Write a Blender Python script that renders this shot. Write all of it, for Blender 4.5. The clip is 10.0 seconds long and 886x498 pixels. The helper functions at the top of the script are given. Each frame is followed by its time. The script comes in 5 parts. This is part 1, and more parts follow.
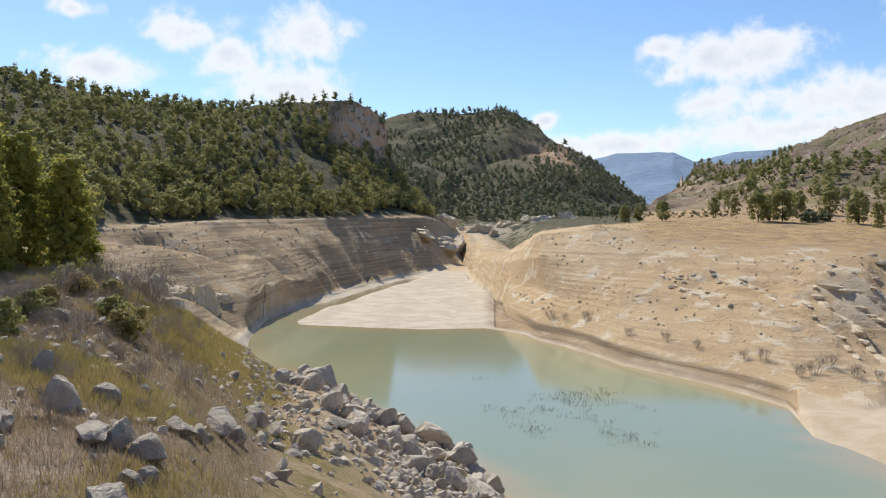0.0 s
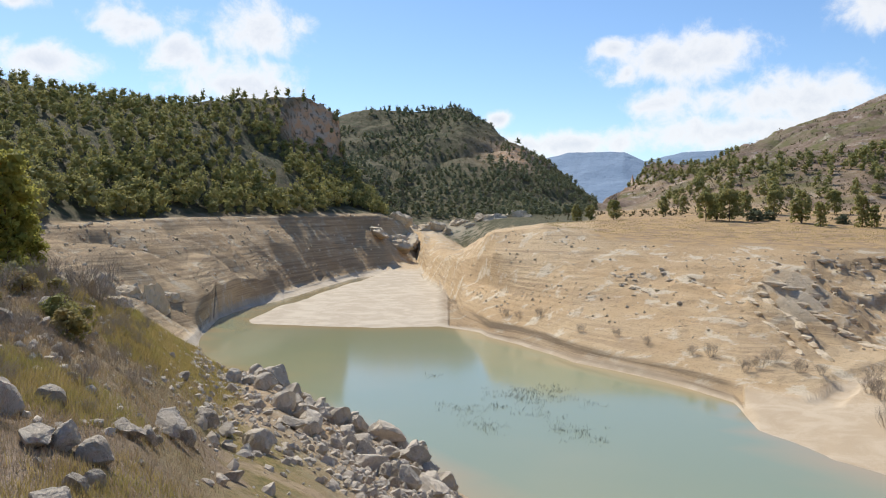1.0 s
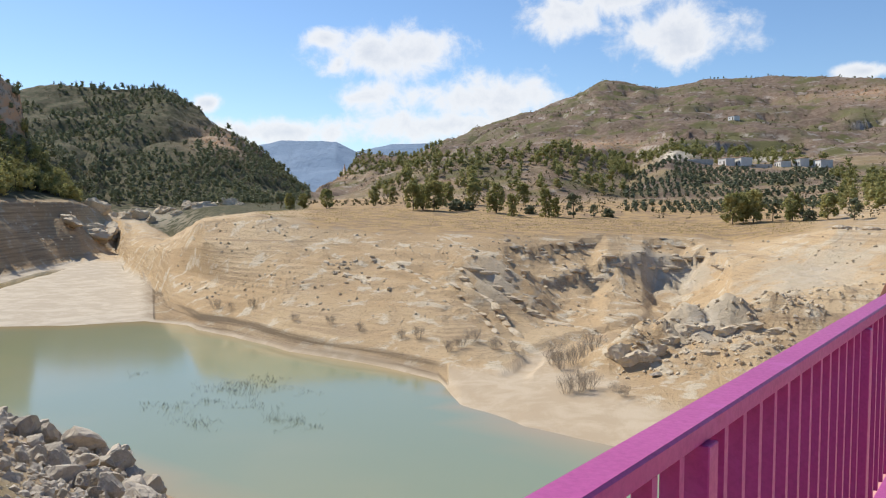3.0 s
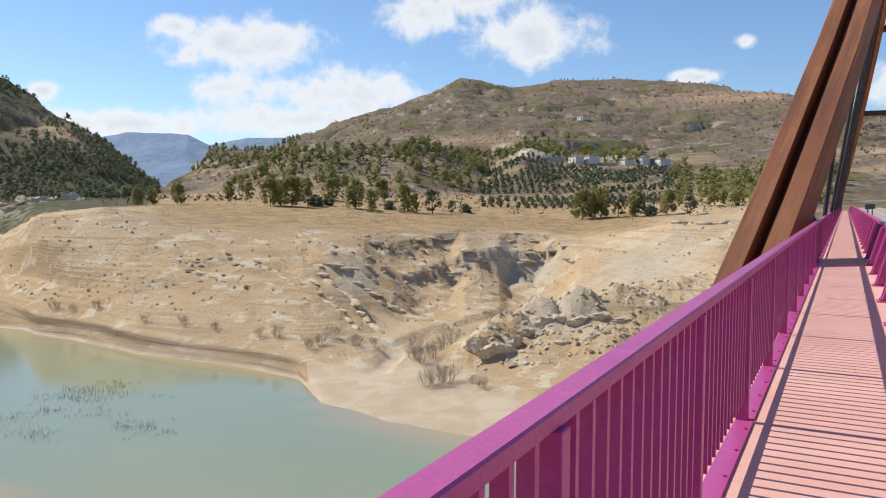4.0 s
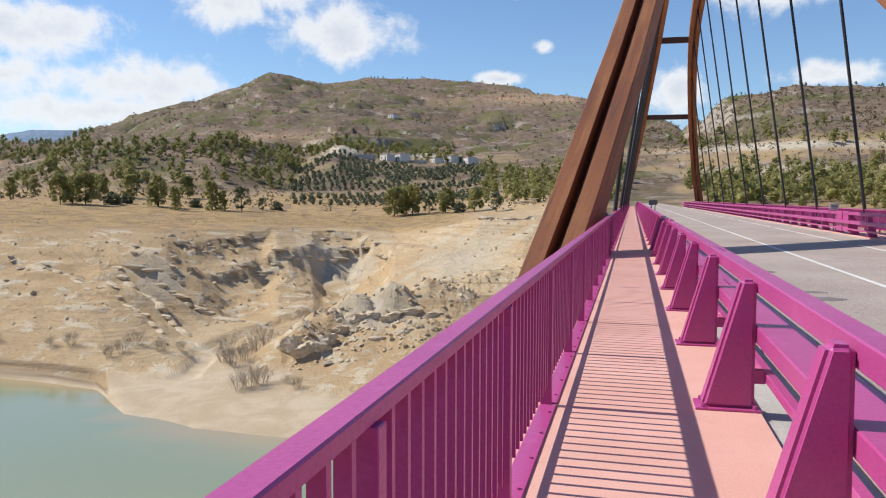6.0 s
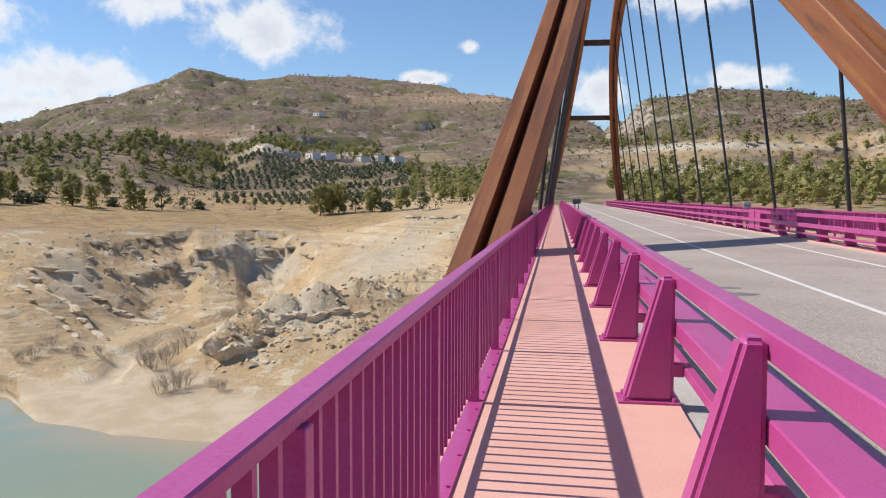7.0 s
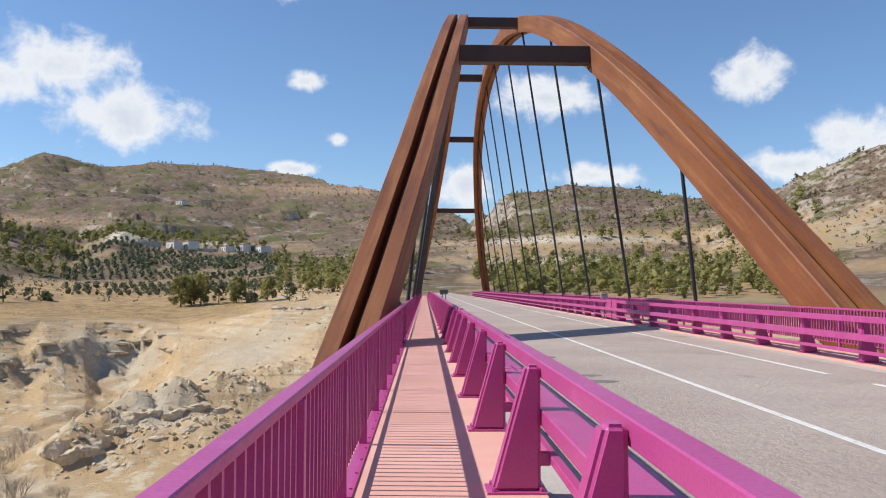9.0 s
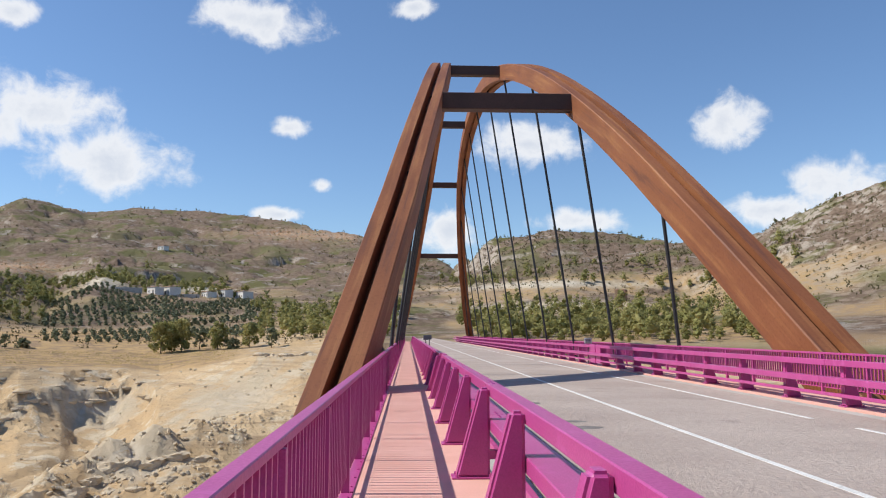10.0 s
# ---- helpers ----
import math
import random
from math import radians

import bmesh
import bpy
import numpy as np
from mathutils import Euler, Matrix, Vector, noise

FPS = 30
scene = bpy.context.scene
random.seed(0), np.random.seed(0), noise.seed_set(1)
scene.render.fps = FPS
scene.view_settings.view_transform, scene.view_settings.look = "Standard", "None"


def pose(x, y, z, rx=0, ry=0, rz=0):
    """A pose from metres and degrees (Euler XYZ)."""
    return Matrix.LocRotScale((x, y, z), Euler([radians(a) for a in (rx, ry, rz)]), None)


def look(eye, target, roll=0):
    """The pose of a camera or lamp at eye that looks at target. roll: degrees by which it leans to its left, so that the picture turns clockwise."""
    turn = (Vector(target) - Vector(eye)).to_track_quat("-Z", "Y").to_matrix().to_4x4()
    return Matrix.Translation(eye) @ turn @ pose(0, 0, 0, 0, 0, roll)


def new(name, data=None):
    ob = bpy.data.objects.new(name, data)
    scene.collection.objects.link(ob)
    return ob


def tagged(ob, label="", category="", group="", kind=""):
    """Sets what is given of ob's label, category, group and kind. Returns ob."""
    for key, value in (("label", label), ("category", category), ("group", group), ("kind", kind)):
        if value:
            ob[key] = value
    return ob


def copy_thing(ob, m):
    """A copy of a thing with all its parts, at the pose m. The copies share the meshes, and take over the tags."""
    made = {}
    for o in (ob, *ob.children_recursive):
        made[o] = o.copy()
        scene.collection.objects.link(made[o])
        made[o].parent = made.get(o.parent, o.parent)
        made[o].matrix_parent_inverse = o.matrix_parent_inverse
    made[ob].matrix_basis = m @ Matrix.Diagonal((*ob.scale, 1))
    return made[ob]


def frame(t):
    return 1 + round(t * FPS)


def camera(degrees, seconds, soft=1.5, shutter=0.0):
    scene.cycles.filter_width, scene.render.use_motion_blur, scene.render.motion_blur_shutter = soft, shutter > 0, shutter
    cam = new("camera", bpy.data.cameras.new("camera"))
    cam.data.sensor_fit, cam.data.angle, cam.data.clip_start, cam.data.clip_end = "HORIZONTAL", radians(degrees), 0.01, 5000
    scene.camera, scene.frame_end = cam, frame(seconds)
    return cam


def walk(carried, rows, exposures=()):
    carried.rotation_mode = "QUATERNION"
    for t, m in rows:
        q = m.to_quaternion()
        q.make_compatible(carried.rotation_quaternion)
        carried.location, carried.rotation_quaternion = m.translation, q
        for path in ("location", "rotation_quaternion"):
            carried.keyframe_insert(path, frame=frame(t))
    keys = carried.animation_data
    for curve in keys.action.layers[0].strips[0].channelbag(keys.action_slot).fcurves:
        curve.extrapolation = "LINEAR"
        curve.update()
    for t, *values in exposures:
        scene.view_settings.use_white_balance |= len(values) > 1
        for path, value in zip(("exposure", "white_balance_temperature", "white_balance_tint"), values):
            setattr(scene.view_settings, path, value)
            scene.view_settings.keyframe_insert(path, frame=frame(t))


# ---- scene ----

from collections import defaultdict

# The bridge runs along +Y, its left footway is at z = 0, and the camera stands on that footway.
EYE = (0.0, 0.0, 1.5)
cam = camera(58.3, 10.0, soft=1.1)
# seconds, heading to the right of +Y, pitch, lean
TURN = (
    (0.0, -60.72, -2.23, -0.57),
    (0.5, -59.25, -2.28, -0.47),
    (1.0, -57.40, -2.39, -0.42),
    (1.5, -53.68, -2.58, -0.29),
    (2.0, -49.30, -2.80, -0.26),
    (3.5, -31.11, -3.42, 0.31),
    (4.0, -26.85, -3.53, 0.27),
    (4.5, -23.34, -3.58, 0.14),
    (5.0, -19.90, -3.62, 0.12),
    (5.5, -16.60, -3.64, 0.16),
    (6.0, -13.41, -3.69, 0.15),
    (7.5, -5.96, -3.49, 0.16),
    (8.0, -3.87, -0.84, 0.17),
    (8.5, -1.38, 0.85, 0.19),
    (9.0, 1.32, 2.81, 0.20),
    (9.5, 2.46, 4.92, 0.17),
    (10.0, 2.50, 6.07, -0.00),
)
walk(cam, [(t, pose(EYE[0], EYE[1], EYE[2], 90 + p, -r, -h)) for t, h, p, r in TURN],
     exposures=((0.0, 0.07), (2.0, 0.03), (3.5, 0.0), (10.0, 0.0)))

# ---- world and sun ----
SUN_K = (0.98, -0.04)          # shadow offset per metre of height
SUN_EL = math.atan(1 / math.hypot(*SUN_K))
SUN_FROM = Vector((-SUN_K[0], -SUN_K[1], 1)).normalized()


def math_node(nt, op, a, b=None, c=None, clamp=False):
    n = nt.nodes.new("ShaderNodeMath")
    n.operation, n.use_clamp = op, clamp
    for i, v in enumerate((a, b, c)):
        if v is None:
            continue
        if isinstance(v, (int, float)):
            n.inputs[i].default_value = v
        else:
            nt.links.new(v, n.inputs[i])
    return n.outputs[0]


def smooth(nt, v, lo, hi):
    n = nt.nodes.new("ShaderNodeMapRange")
    n.interpolation_type = "SMOOTHSTEP"
    nt.links.new(v, n.inputs[0])
    n.inputs[1].default_value, n.inputs[2].default_value = lo, hi
    return n.outputs[0]


def mix(nt, fac, a, b, blend="MIX"):
    n = nt.nodes.new("ShaderNodeMix")
    n.data_type, n.blend_type = "RGBA", blend
    for i, v in ((0, fac), (6, a), (7, b)):
        if isinstance(v, (int, float)):
            n.inputs[i].default_value = v
        elif isinstance(v, tuple):
            n.inputs[i].default_value = (*v, 1) if len(v) == 3 else v
        else:
            nt.links.new(v, n.inputs[i])
    return n.outputs[2]


def noise_tex(nt, vec, scale, detail=4.0, rough=0.55, dist=0.0):
    n = nt.nodes.new("ShaderNodeTexNoise")
    n.inputs["Scale"].default_value, n.inputs["Detail"].default_value = scale, detail
    n.inputs["Roughness"].default_value, n.inputs["Distortion"].default_value = rough, dist
    nt.links.new(vec, n.inputs["Vector"])
    return n.outputs["Fac"]


# cumulus puffs in the sky: heading, height, half width, half height (degrees)
CLOUDS = (
    (-77.9, 12.7, 3.2, 1.6), (-75.7, 11.2, 2.4, 1.8), (-72.0, 9.2, 4.6, 1.9), (-70.3, 12.9, 3.6, 2.0), (-85.3, 13.6, 1.8, .8), (-84.0, 10.0, 4.2, 1.5),
    (-40.6, 10.5, 5.6, 2.2), (-45.2, 11.5, 1.9, .9), (-44.4, 9.7, 1.0, .9), (-42.0, 7.6, 2.6, 1.6), (-34, 7.4, 6.4, 2.0), (-48.0, 5.0, 7.5, 1.3), (-53.3, 6.8, 1.3, .7), (-37.1, 5.6, 7, 1.5),
    (-24.6, 14.4, 4.2, 2.4), (-21.1, 11.4, 5.0, 2.2), (-28.3, 12.9, 3.6, 1.8), (-9.3, 8.4, 2.2, .6), (-6.3, 10.5, .9, .6), (-8.7, 14.4, 1.4, .8),
    (-11.0, 21.6, 4.9, 1.6), (8.6, 13.5, 3.9, 1.8), (22.5, 14.4, 2.7, 1.8), (29.5, 9.6, 3.5, 1.8), (25.4, 8.2, 3.0, 1.2),
    (12.5, 8.0, 3.6, 1.0), (2.7, 7.3, 2.2, 1.9), (-26.6, 20.1, 1.6, 1.0), (.4, 23.0, 1.8, .8),
)


def build_world():
    w = bpy.data.worlds.new("sky")
    scene.world = w
    w.use_nodes = True
    nt = w.node_tree
    nt.nodes.clear()
    sky = nt.nodes.new("ShaderNodeTexSky")
    sky.sky_type, sky.sun_disc = "NISHITA", False
    sky.sun_elevation = SUN_EL
    sky.sun_rotation = math.atan2(SUN_FROM.x, SUN_FROM.y)
    sky.air_density, sky.dust_density, sky.ozone_density, sky.altitude = 1.0, 0.35, 2.2, 600
    geo = nt.nodes.new("ShaderNodeTexCoord")
    sep = nt.nodes.new("ShaderNodeSeparateXYZ")
    nt.links.new(geo.outputs["Generated"], sep.inputs[0])
    az = math_node(nt, "MULTIPLY", math_node(nt, "ARCTAN2", sep.outputs[0], sep.outputs[1]), 57.2958)
    el = math_node(nt, "MULTIPLY", math_node(nt, "ARCSINE", sep.outputs[2]), 57.2958)
    comb = nt.nodes.new("ShaderNodeCombineXYZ")
    nt.links.new(az, comb.inputs[0])
    nt.links.new(el, comb.inputs[1])
    n1 = noise_tex(nt, comb.outputs[0], 0.42, 7.0, 0.62, 0.25)
    n2 = noise_tex(nt, comb.outputs[0], 0.15, 2.0, 0.5)
    field = None
    for a, e, sx, sy in CLOUDS:
        u = math_node(nt, "MULTIPLY", math_node(nt, "SUBTRACT", az, a), 1 / sx)
        v = math_node(nt, "MULTIPLY", math_node(nt, "SUBTRACT", el, e), 1 / sy)
        q = math_node(nt, "SUBTRACT", 1.0, math_node(nt, "SQRT", math_node(nt, "ADD", math_node(nt, "MULTIPLY", u, u), math_node(nt, "MULTIPLY", v, v))))
        field = q if field is None else math_node(nt, "SMOOTH_MAX", field, q, 0.25)
    dens = math_node(nt, "ADD", field, math_node(nt, "MULTIPLY", math_node(nt, "SUBTRACT", n1, 0.5), 2.0))
    dens = math_node(nt, "ADD", dens, math_node(nt, "MULTIPLY", math_node(nt, "SUBTRACT", n2, 0.5), 0.6))
    mask = smooth(nt, dens, -0.12, 0.62)
    thick = smooth(nt, dens, 0.3, 1.3)
    body = mix(nt, thick, (7.4, 7.5, 7.7), (5.6, 5.95, 6.6))
    sky_l = mix(nt, 0.03, sky.outputs[0], (5.2, 6.6, 8.6))
    hs = nt.nodes.new("ShaderNodeHueSaturation")
    hs.inputs["Saturation"].default_value = 1.06
    nt.links.new(sky_l, hs.inputs["Color"])
    sky_l = mix(nt, 1.0, hs.outputs[0], (0.9, 0.985, 1.09), "MULTIPLY")
    col = mix(nt, math_node(nt, "MULTIPLY", mask, 0.93), sky_l, body)
    bg = nt.nodes.new("ShaderNodeBackground")
    bg.inputs[1].default_value = 0.125
    nt.links.new(col, bg.inputs[0])
    out = nt.nodes.new("ShaderNodeOutputWorld")
    nt.links.new(bg.outputs[0], out.inputs[0])


build_world()
sun = new("sun", bpy.data.lights.new("sun", "SUN"))
sun.data.energy, sun.data.angle, sun.data.color = 5.0, radians(0.53), (1.0, 0.945, 0.85)
sun.matrix_world = look(SUN_FROM * 100, (0, 0, 0))


# ---- materials ----
def material(name, build):
    m = bpy.data.materials.new(name)
    m.use_nodes = True
    nt = m.node_tree
    b = nt.nodes["Principled BSDF"]
    co = nt.nodes.new("ShaderNodeTexCoord").outputs["Object"]
    build(nt, b, co)
    return m


def scaled(nt, co, sx, sy, sz):
    n = nt.nodes.new("ShaderNodeVectorMath")
    n.operation = "MULTIPLY"
    nt.links.new(co, n.inputs[0])
    n.inputs[1].default_value = (sx, sy, sz)
    return n.outputs[0]


def bump(nt, b, height, strength, distance):
    n = nt.nodes.new("ShaderNodeBump")
    n.inputs["Strength"].default_value, n.inputs["Distance"].default_value = strength, distance
    nt.links.new(height, n.inputs["Height"])
    nt.links.new(n.outputs[0], b.inputs["Normal"])


def two_scale(name, c1, c2, rough, s1, s2, bump_s=0.3, bump_d=0.02, metal=0.0, c3=None, by_object=0.0):
    """Noise at two scales between two colours, a stain of a third, and a fine relief."""
    def build(nt, b, co):
        big = noise_tex(nt, co, s1, 4)
        fine = noise_tex(nt, co, s2, 5, 0.65)
        col = mix(nt, smooth(nt, big, 0.3, 0.7), c1, c2)
        col = mix(nt, math_node(nt, "MULTIPLY", smooth(nt, fine, 0.35, 0.75), 0.35), col, tuple(v * 0.55 for v in c1))
        if c3:
            col = mix(nt, smooth(nt, noise_tex(nt, co, s1 * 2.3, 6, 0.7, 0.5), 0.56, 0.7), col, c3)
        if by_object:
            oi = nt.nodes.new("ShaderNodeObjectInfo").outputs["Random"]
            gain = math_node(nt, "ADD", math_node(nt, "MULTIPLY", oi, by_object), 1 - by_object / 2)
            hs = nt.nodes.new("ShaderNodeHueSaturation")
            nt.links.new(gain, hs.inputs["Value"])
            nt.links.new(col, hs.inputs["Color"])
            col = hs.outputs[0]
        nt.links.new(col, b.inputs["Base Color"])
        b.inputs["Metallic"].default_value = metal
        nt.links.new(math_node(nt, "ADD", math_node(nt, "MULTIPLY", fine, 0.25), rough - 0.12), b.inputs["Roughness"])
        bump(nt, b, fine, bump_s, bump_d)
    return material(name, build)


M_PURPLE = two_scale("purple_paint", (0.46, 0.066, 0.245), (0.52, 0.082, 0.285), 0.34, 1.3, 60, 0.12, 0.003, c3=(0.53, 0.10, 0.33))
M_PINK = two_scale("pink_footway", (0.70, 0.385, 0.31), (0.77, 0.45, 0.375), 0.85, 0.9, 70, 0.25, 0.006, c3=(0.65, 0.35, 0.285))


def steel_material():
    def build(nt, b, co):
        big = noise_tex(nt, co, 0.3, 4)
        along = nt.nodes.new("ShaderNodeUVMap")
        along.uv_map = "along"
        run = noise_tex(nt, scaled(nt, along.outputs[0], 3.2, 0.16, 1.0), 1.0, 5, 0.65)
        fine = noise_tex(nt, co, 11, 5, 0.7)
        col = mix(nt, smooth(nt, big, 0.3, 0.7), (0.20, 0.066, 0.024), (0.265, 0.094, 0.034))
        col = mix(nt, smooth(nt, run, 0.48, 0.75), col, (0.36, 0.155, 0.055))
        col = mix(nt, smooth(nt, run, 0.46, 0.3), col, (0.14, 0.052, 0.028))
        col = mix(nt, math_node(nt, "MULTIPLY", smooth(nt, fine, 0.5, 0.7), 0.3), col, (0.11, 0.04, 0.022))
        nt.links.new(col, b.inputs["Base Color"])
        nt.links.new(math_node(nt, "ADD", math_node(nt, "MULTIPLY", fine, 0.3), 0.5), b.inputs["Roughness"])
        bump(nt, b, fine, 0.2, 0.01)
    return material("weathering_steel", build)


M_STEEL = steel_material()
# Crossbeam steel darkened: the shade on the beams is put into the colour.
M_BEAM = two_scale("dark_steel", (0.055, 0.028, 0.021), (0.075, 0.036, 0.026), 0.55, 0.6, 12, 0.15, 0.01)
M_CABLE = two_scale("black_cable", (0.02, 0.02, 0.025), (0.03, 0.03, 0.035), 0.5, 1, 30)
M_CONCRETE = two_scale("concrete", (0.42, 0.40, 0.36), (0.52, 0.50, 0.46), 0.85, 0.8, 25, 0.3, 0.01, c3=(0.33, 0.31, 0.28))
M_ASPHALT = two_scale("asphalt", (0.39, 0.315, 0.27), (0.48, 0.40, 0.345), 0.88, 0.25, 14, 1.0, 0.03, c3=(0.31, 0.25, 0.22))
M_LINE = two_scale("road_paint", (0.68, 0.67, 0.63), (0.78, 0.77, 0.74), 0.7, 2.0, 40, c3=(0.5, 0.49, 0.46))
M_BOLT = two_scale("galvanised_bolt", (0.34, 0.05, 0.24), (0.42, 0.08, 0.30), 0.4, 5, 80)


def ground_material():
    def build(nt, b, co):
        a1 = nt.nodes.new("ShaderNodeVertexColor")
        a1.layer_name = "zone"
        a2 = nt.nodes.new("ShaderNodeVertexColor")
        a2.layer_name = "patch"
        s1, s2 = nt.nodes.new("ShaderNodeSeparateColor"), nt.nodes.new("ShaderNodeSeparateColor")
        nt.links.new(a1.outputs[0], s1.inputs[0])
        nt.links.new(a2.outputs[0], s2.inputs[0])
        forest, scrub, field = s1.outputs[0], s1.outputs[1], s1.outputs[2]
        cliff, pale, grass = s2.outputs[0], s2.outputs[1], s2.outputs[2]
        sand, dark = a1.outputs["Alpha"], a2.outputs["Alpha"]
        n_big = noise_tex(nt, co, 0.035, 5, 0.6)
        n_mid = noise_tex(nt, co, 0.25, 5, 0.65, 0.4)
        n_fine = noise_tex(nt, co, 2.2, 6, 0.7)
        strata = noise_tex(nt, scaled(nt, co, 0.03, 0.03, 1.5), 1.0, 5, 0.7, 0.2)
        # bare bank: beige soil in wave-cut lines, with paler marl
        col = mix(nt, smooth(nt, n_big, 0.35, 0.65), (0.52, 0.365, 0.205), (0.585, 0.44, 0.27))
        col = mix(nt, smooth(nt, n_mid, 0.53, 0.63), col, (0.65, 0.55, 0.395))
        col = mix(nt, math_node(nt, "MULTIPLY", math_node(nt, "MULTIPLY", smooth(nt, strata, 0.5, 0.58), smooth(nt, n_big, 0.38, 0.62)), 0.5), col, (0.29, 0.195, 0.12))
        col = mix(nt, math_node(nt, "MULTIPLY", smooth(nt, n_fine, 0.52, 0.68), 0.55), col, (0.25, 0.18, 0.115))
        mud = mix(nt, smooth(nt, n_mid, 0.4, 0.65), (0.46, 0.385, 0.29), (0.56, 0.485, 0.375))
        shore = mix(nt, smooth(nt, n_mid, 0.4, 0.65), (0.46, 0.36, 0.245), (0.54, 0.44, 0.315))
        west = nt.nodes.new("ShaderNodeSeparateXYZ")
        nt.links.new(co, west.inputs[0])
        mud = mix(nt, smooth(nt, west.outputs[0], -125.0, -95.0), mud, shore)
        col = mix(nt, sand, col, mud)
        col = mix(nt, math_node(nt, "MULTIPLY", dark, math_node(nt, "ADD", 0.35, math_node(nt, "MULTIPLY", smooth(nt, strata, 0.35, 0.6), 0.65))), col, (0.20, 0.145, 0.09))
        dry = mix(nt, smooth(nt, n_mid, 0.42, 0.62), (0.47, 0.32, 0.155), (0.31, 0.215, 0.135))
        col = mix(nt, field, col, dry)
        sc = mix(nt, smooth(nt, n_mid, 0.4, 0.6), (0.15, 0.105, 0.075), (0.225, 0.165, 0.12))
        sc = mix(nt, smooth(nt, n_big, 0.52, 0.6), sc, (0.13, 0.12, 0.05))
        sc = mix(nt, smooth(nt, noise_tex(nt, scaled(nt, co, 1, 1, 2.5), 0.06, 9, 0.75, 0.6), 0.56, 0.63), sc, (0.31, 0.27, 0.23))
        sc = mix(nt, math_node(nt, "MULTIPLY", smooth(nt, noise_tex(nt, co, 0.022, 6, 0.7, 0.3), 0.5, 0.62), 0.7), sc, (0.135, 0.125, 0.06))
        nz = nt.nodes.new("ShaderNodeSeparateXYZ")
        nt.links.new(nt.nodes.new("ShaderNodeNewGeometry").outputs["Normal"], nz.inputs[0])
        sc = mix(nt, math_node(nt, "MULTIPLY", smooth(nt, nz.outputs[2], 0.84, 0.7), smooth(nt, n_mid, 0.35, 0.55)), sc, (0.36, 0.31, 0.255))
        col = mix(nt, scrub, col, sc)
        fo = mix(nt, smooth(nt, n_mid, 0.4, 0.62), (0.07, 0.072, 0.036), (0.135, 0.115, 0.068))
        col = mix(nt, forest, col, fo)
        rock = mix(nt, smooth(nt, n_mid, 0.4, 0.6), (0.66, 0.38, 0.21), (0.55, 0.43, 0.32))
        crack = noise_tex(nt, scaled(nt, co, 0.5, 0.5, 0.16), 1.0, 6, 0.7, 0.5)
        rock = mix(nt, math_node(nt, "MULTIPLY", smooth(nt, crack, 0.52, 0.6), 0.75), rock, (0.12, 0.09, 0.055))
        col = mix(nt, cliff, col, rock)
        white = mix(nt, smooth(nt, n_mid, 0.35, 0.7), (0.60, 0.55, 0.45), (0.44, 0.36, 0.25))
        col = mix(nt, math_node(nt, "MULTIPLY", pale, smooth(nt, math_node(nt, "ADD", n_mid, math_node(nt, "MULTIPLY", pale, 0.35)), 0.55, 0.68)), col, white)
        a3 = nt.nodes.new("ShaderNodeVertexColor")
        a3.layer_name = "soil"
        earth = mix(nt, smooth(nt, n_mid, 0.4, 0.62), (0.25, 0.185, 0.125), (0.38, 0.295, 0.215))
        earth = mix(nt, math_node(nt, "MULTIPLY", smooth(nt, n_fine, 0.5, 0.7), 0.6), earth, (0.12, 0.09, 0.065))
        col = mix(nt, a3.outputs[0], col, earth)
        gr = mix(nt, smooth(nt, n_fine, 0.4, 0.6), (0.17, 0.15, 0.045), (0.30, 0.22, 0.09))
        col = mix(nt, math_node(nt, "MULTIPLY", grass, smooth(nt, n_mid, 0.4, 0.55)), col, gr)
        nt.links.new(col, b.inputs["Base Color"])
        b.inputs["Roughness"].default_value = 0.95
        b.inputs["Specular IOR Level"].default_value = 0.15
        beds = math_node(nt, "MULTIPLY", math_node(nt, "MULTIPLY", strata, 0.45), math_node(nt, "SUBTRACT", 1.0, a3.outputs[0]))
        grit = noise_tex(nt, co, 7.0, 5, 0.75)
        h = math_node(nt, "ADD", math_node(nt, "ADD", math_node(nt, "MULTIPLY", n_fine, 0.6), math_node(nt, "MULTIPLY", grit, 0.25)), math_node(nt, "ADD", n_mid, beds))
        h = math_node(nt, "MULTIPLY", h, math_node(nt, "SUBTRACT", 1.0, math_node(nt, "MULTIPLY", sand, 0.8)))
        bump(nt, b, h, 0.9, 0.5)
    return material("ground", build)


M_GROUND = ground_material()


def water_material():
    def build(nt, b, co):
        n = noise_tex(nt, co, 0.03, 3, 0.5)
        col = mix(nt, smooth(nt, n, 0.4, 0.65), (0.25, 0.285, 0.175), (0.29, 0.30, 0.18))
        a = nt.nodes.new("ShaderNodeVertexColor")
        a.layer_name = "shallow"
        s = nt.nodes.new("ShaderNodeSeparateColor")
        nt.links.new(a.outputs[0], s.inputs[0])
        col = mix(nt, s.outputs[0], col, (0.40, 0.30, 0.16))
        nt.links.new(col, b.inputs["Base Color"])
        b.inputs["Roughness"].default_value = 0.09
        b.inputs["IOR"].default_value = 1.33
        bump(nt, b, noise_tex(nt, co, 1.6, 4, 0.6), 0.05, 0.05)
    return material("murky_water", build)


M_WATER = water_material()
# Distance haze put in as a bluish base colour and a faint blue glow.
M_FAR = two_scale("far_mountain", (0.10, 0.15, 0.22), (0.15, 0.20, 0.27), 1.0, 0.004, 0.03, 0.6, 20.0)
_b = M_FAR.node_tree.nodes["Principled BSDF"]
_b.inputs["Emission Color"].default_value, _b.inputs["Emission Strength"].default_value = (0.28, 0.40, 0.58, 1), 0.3


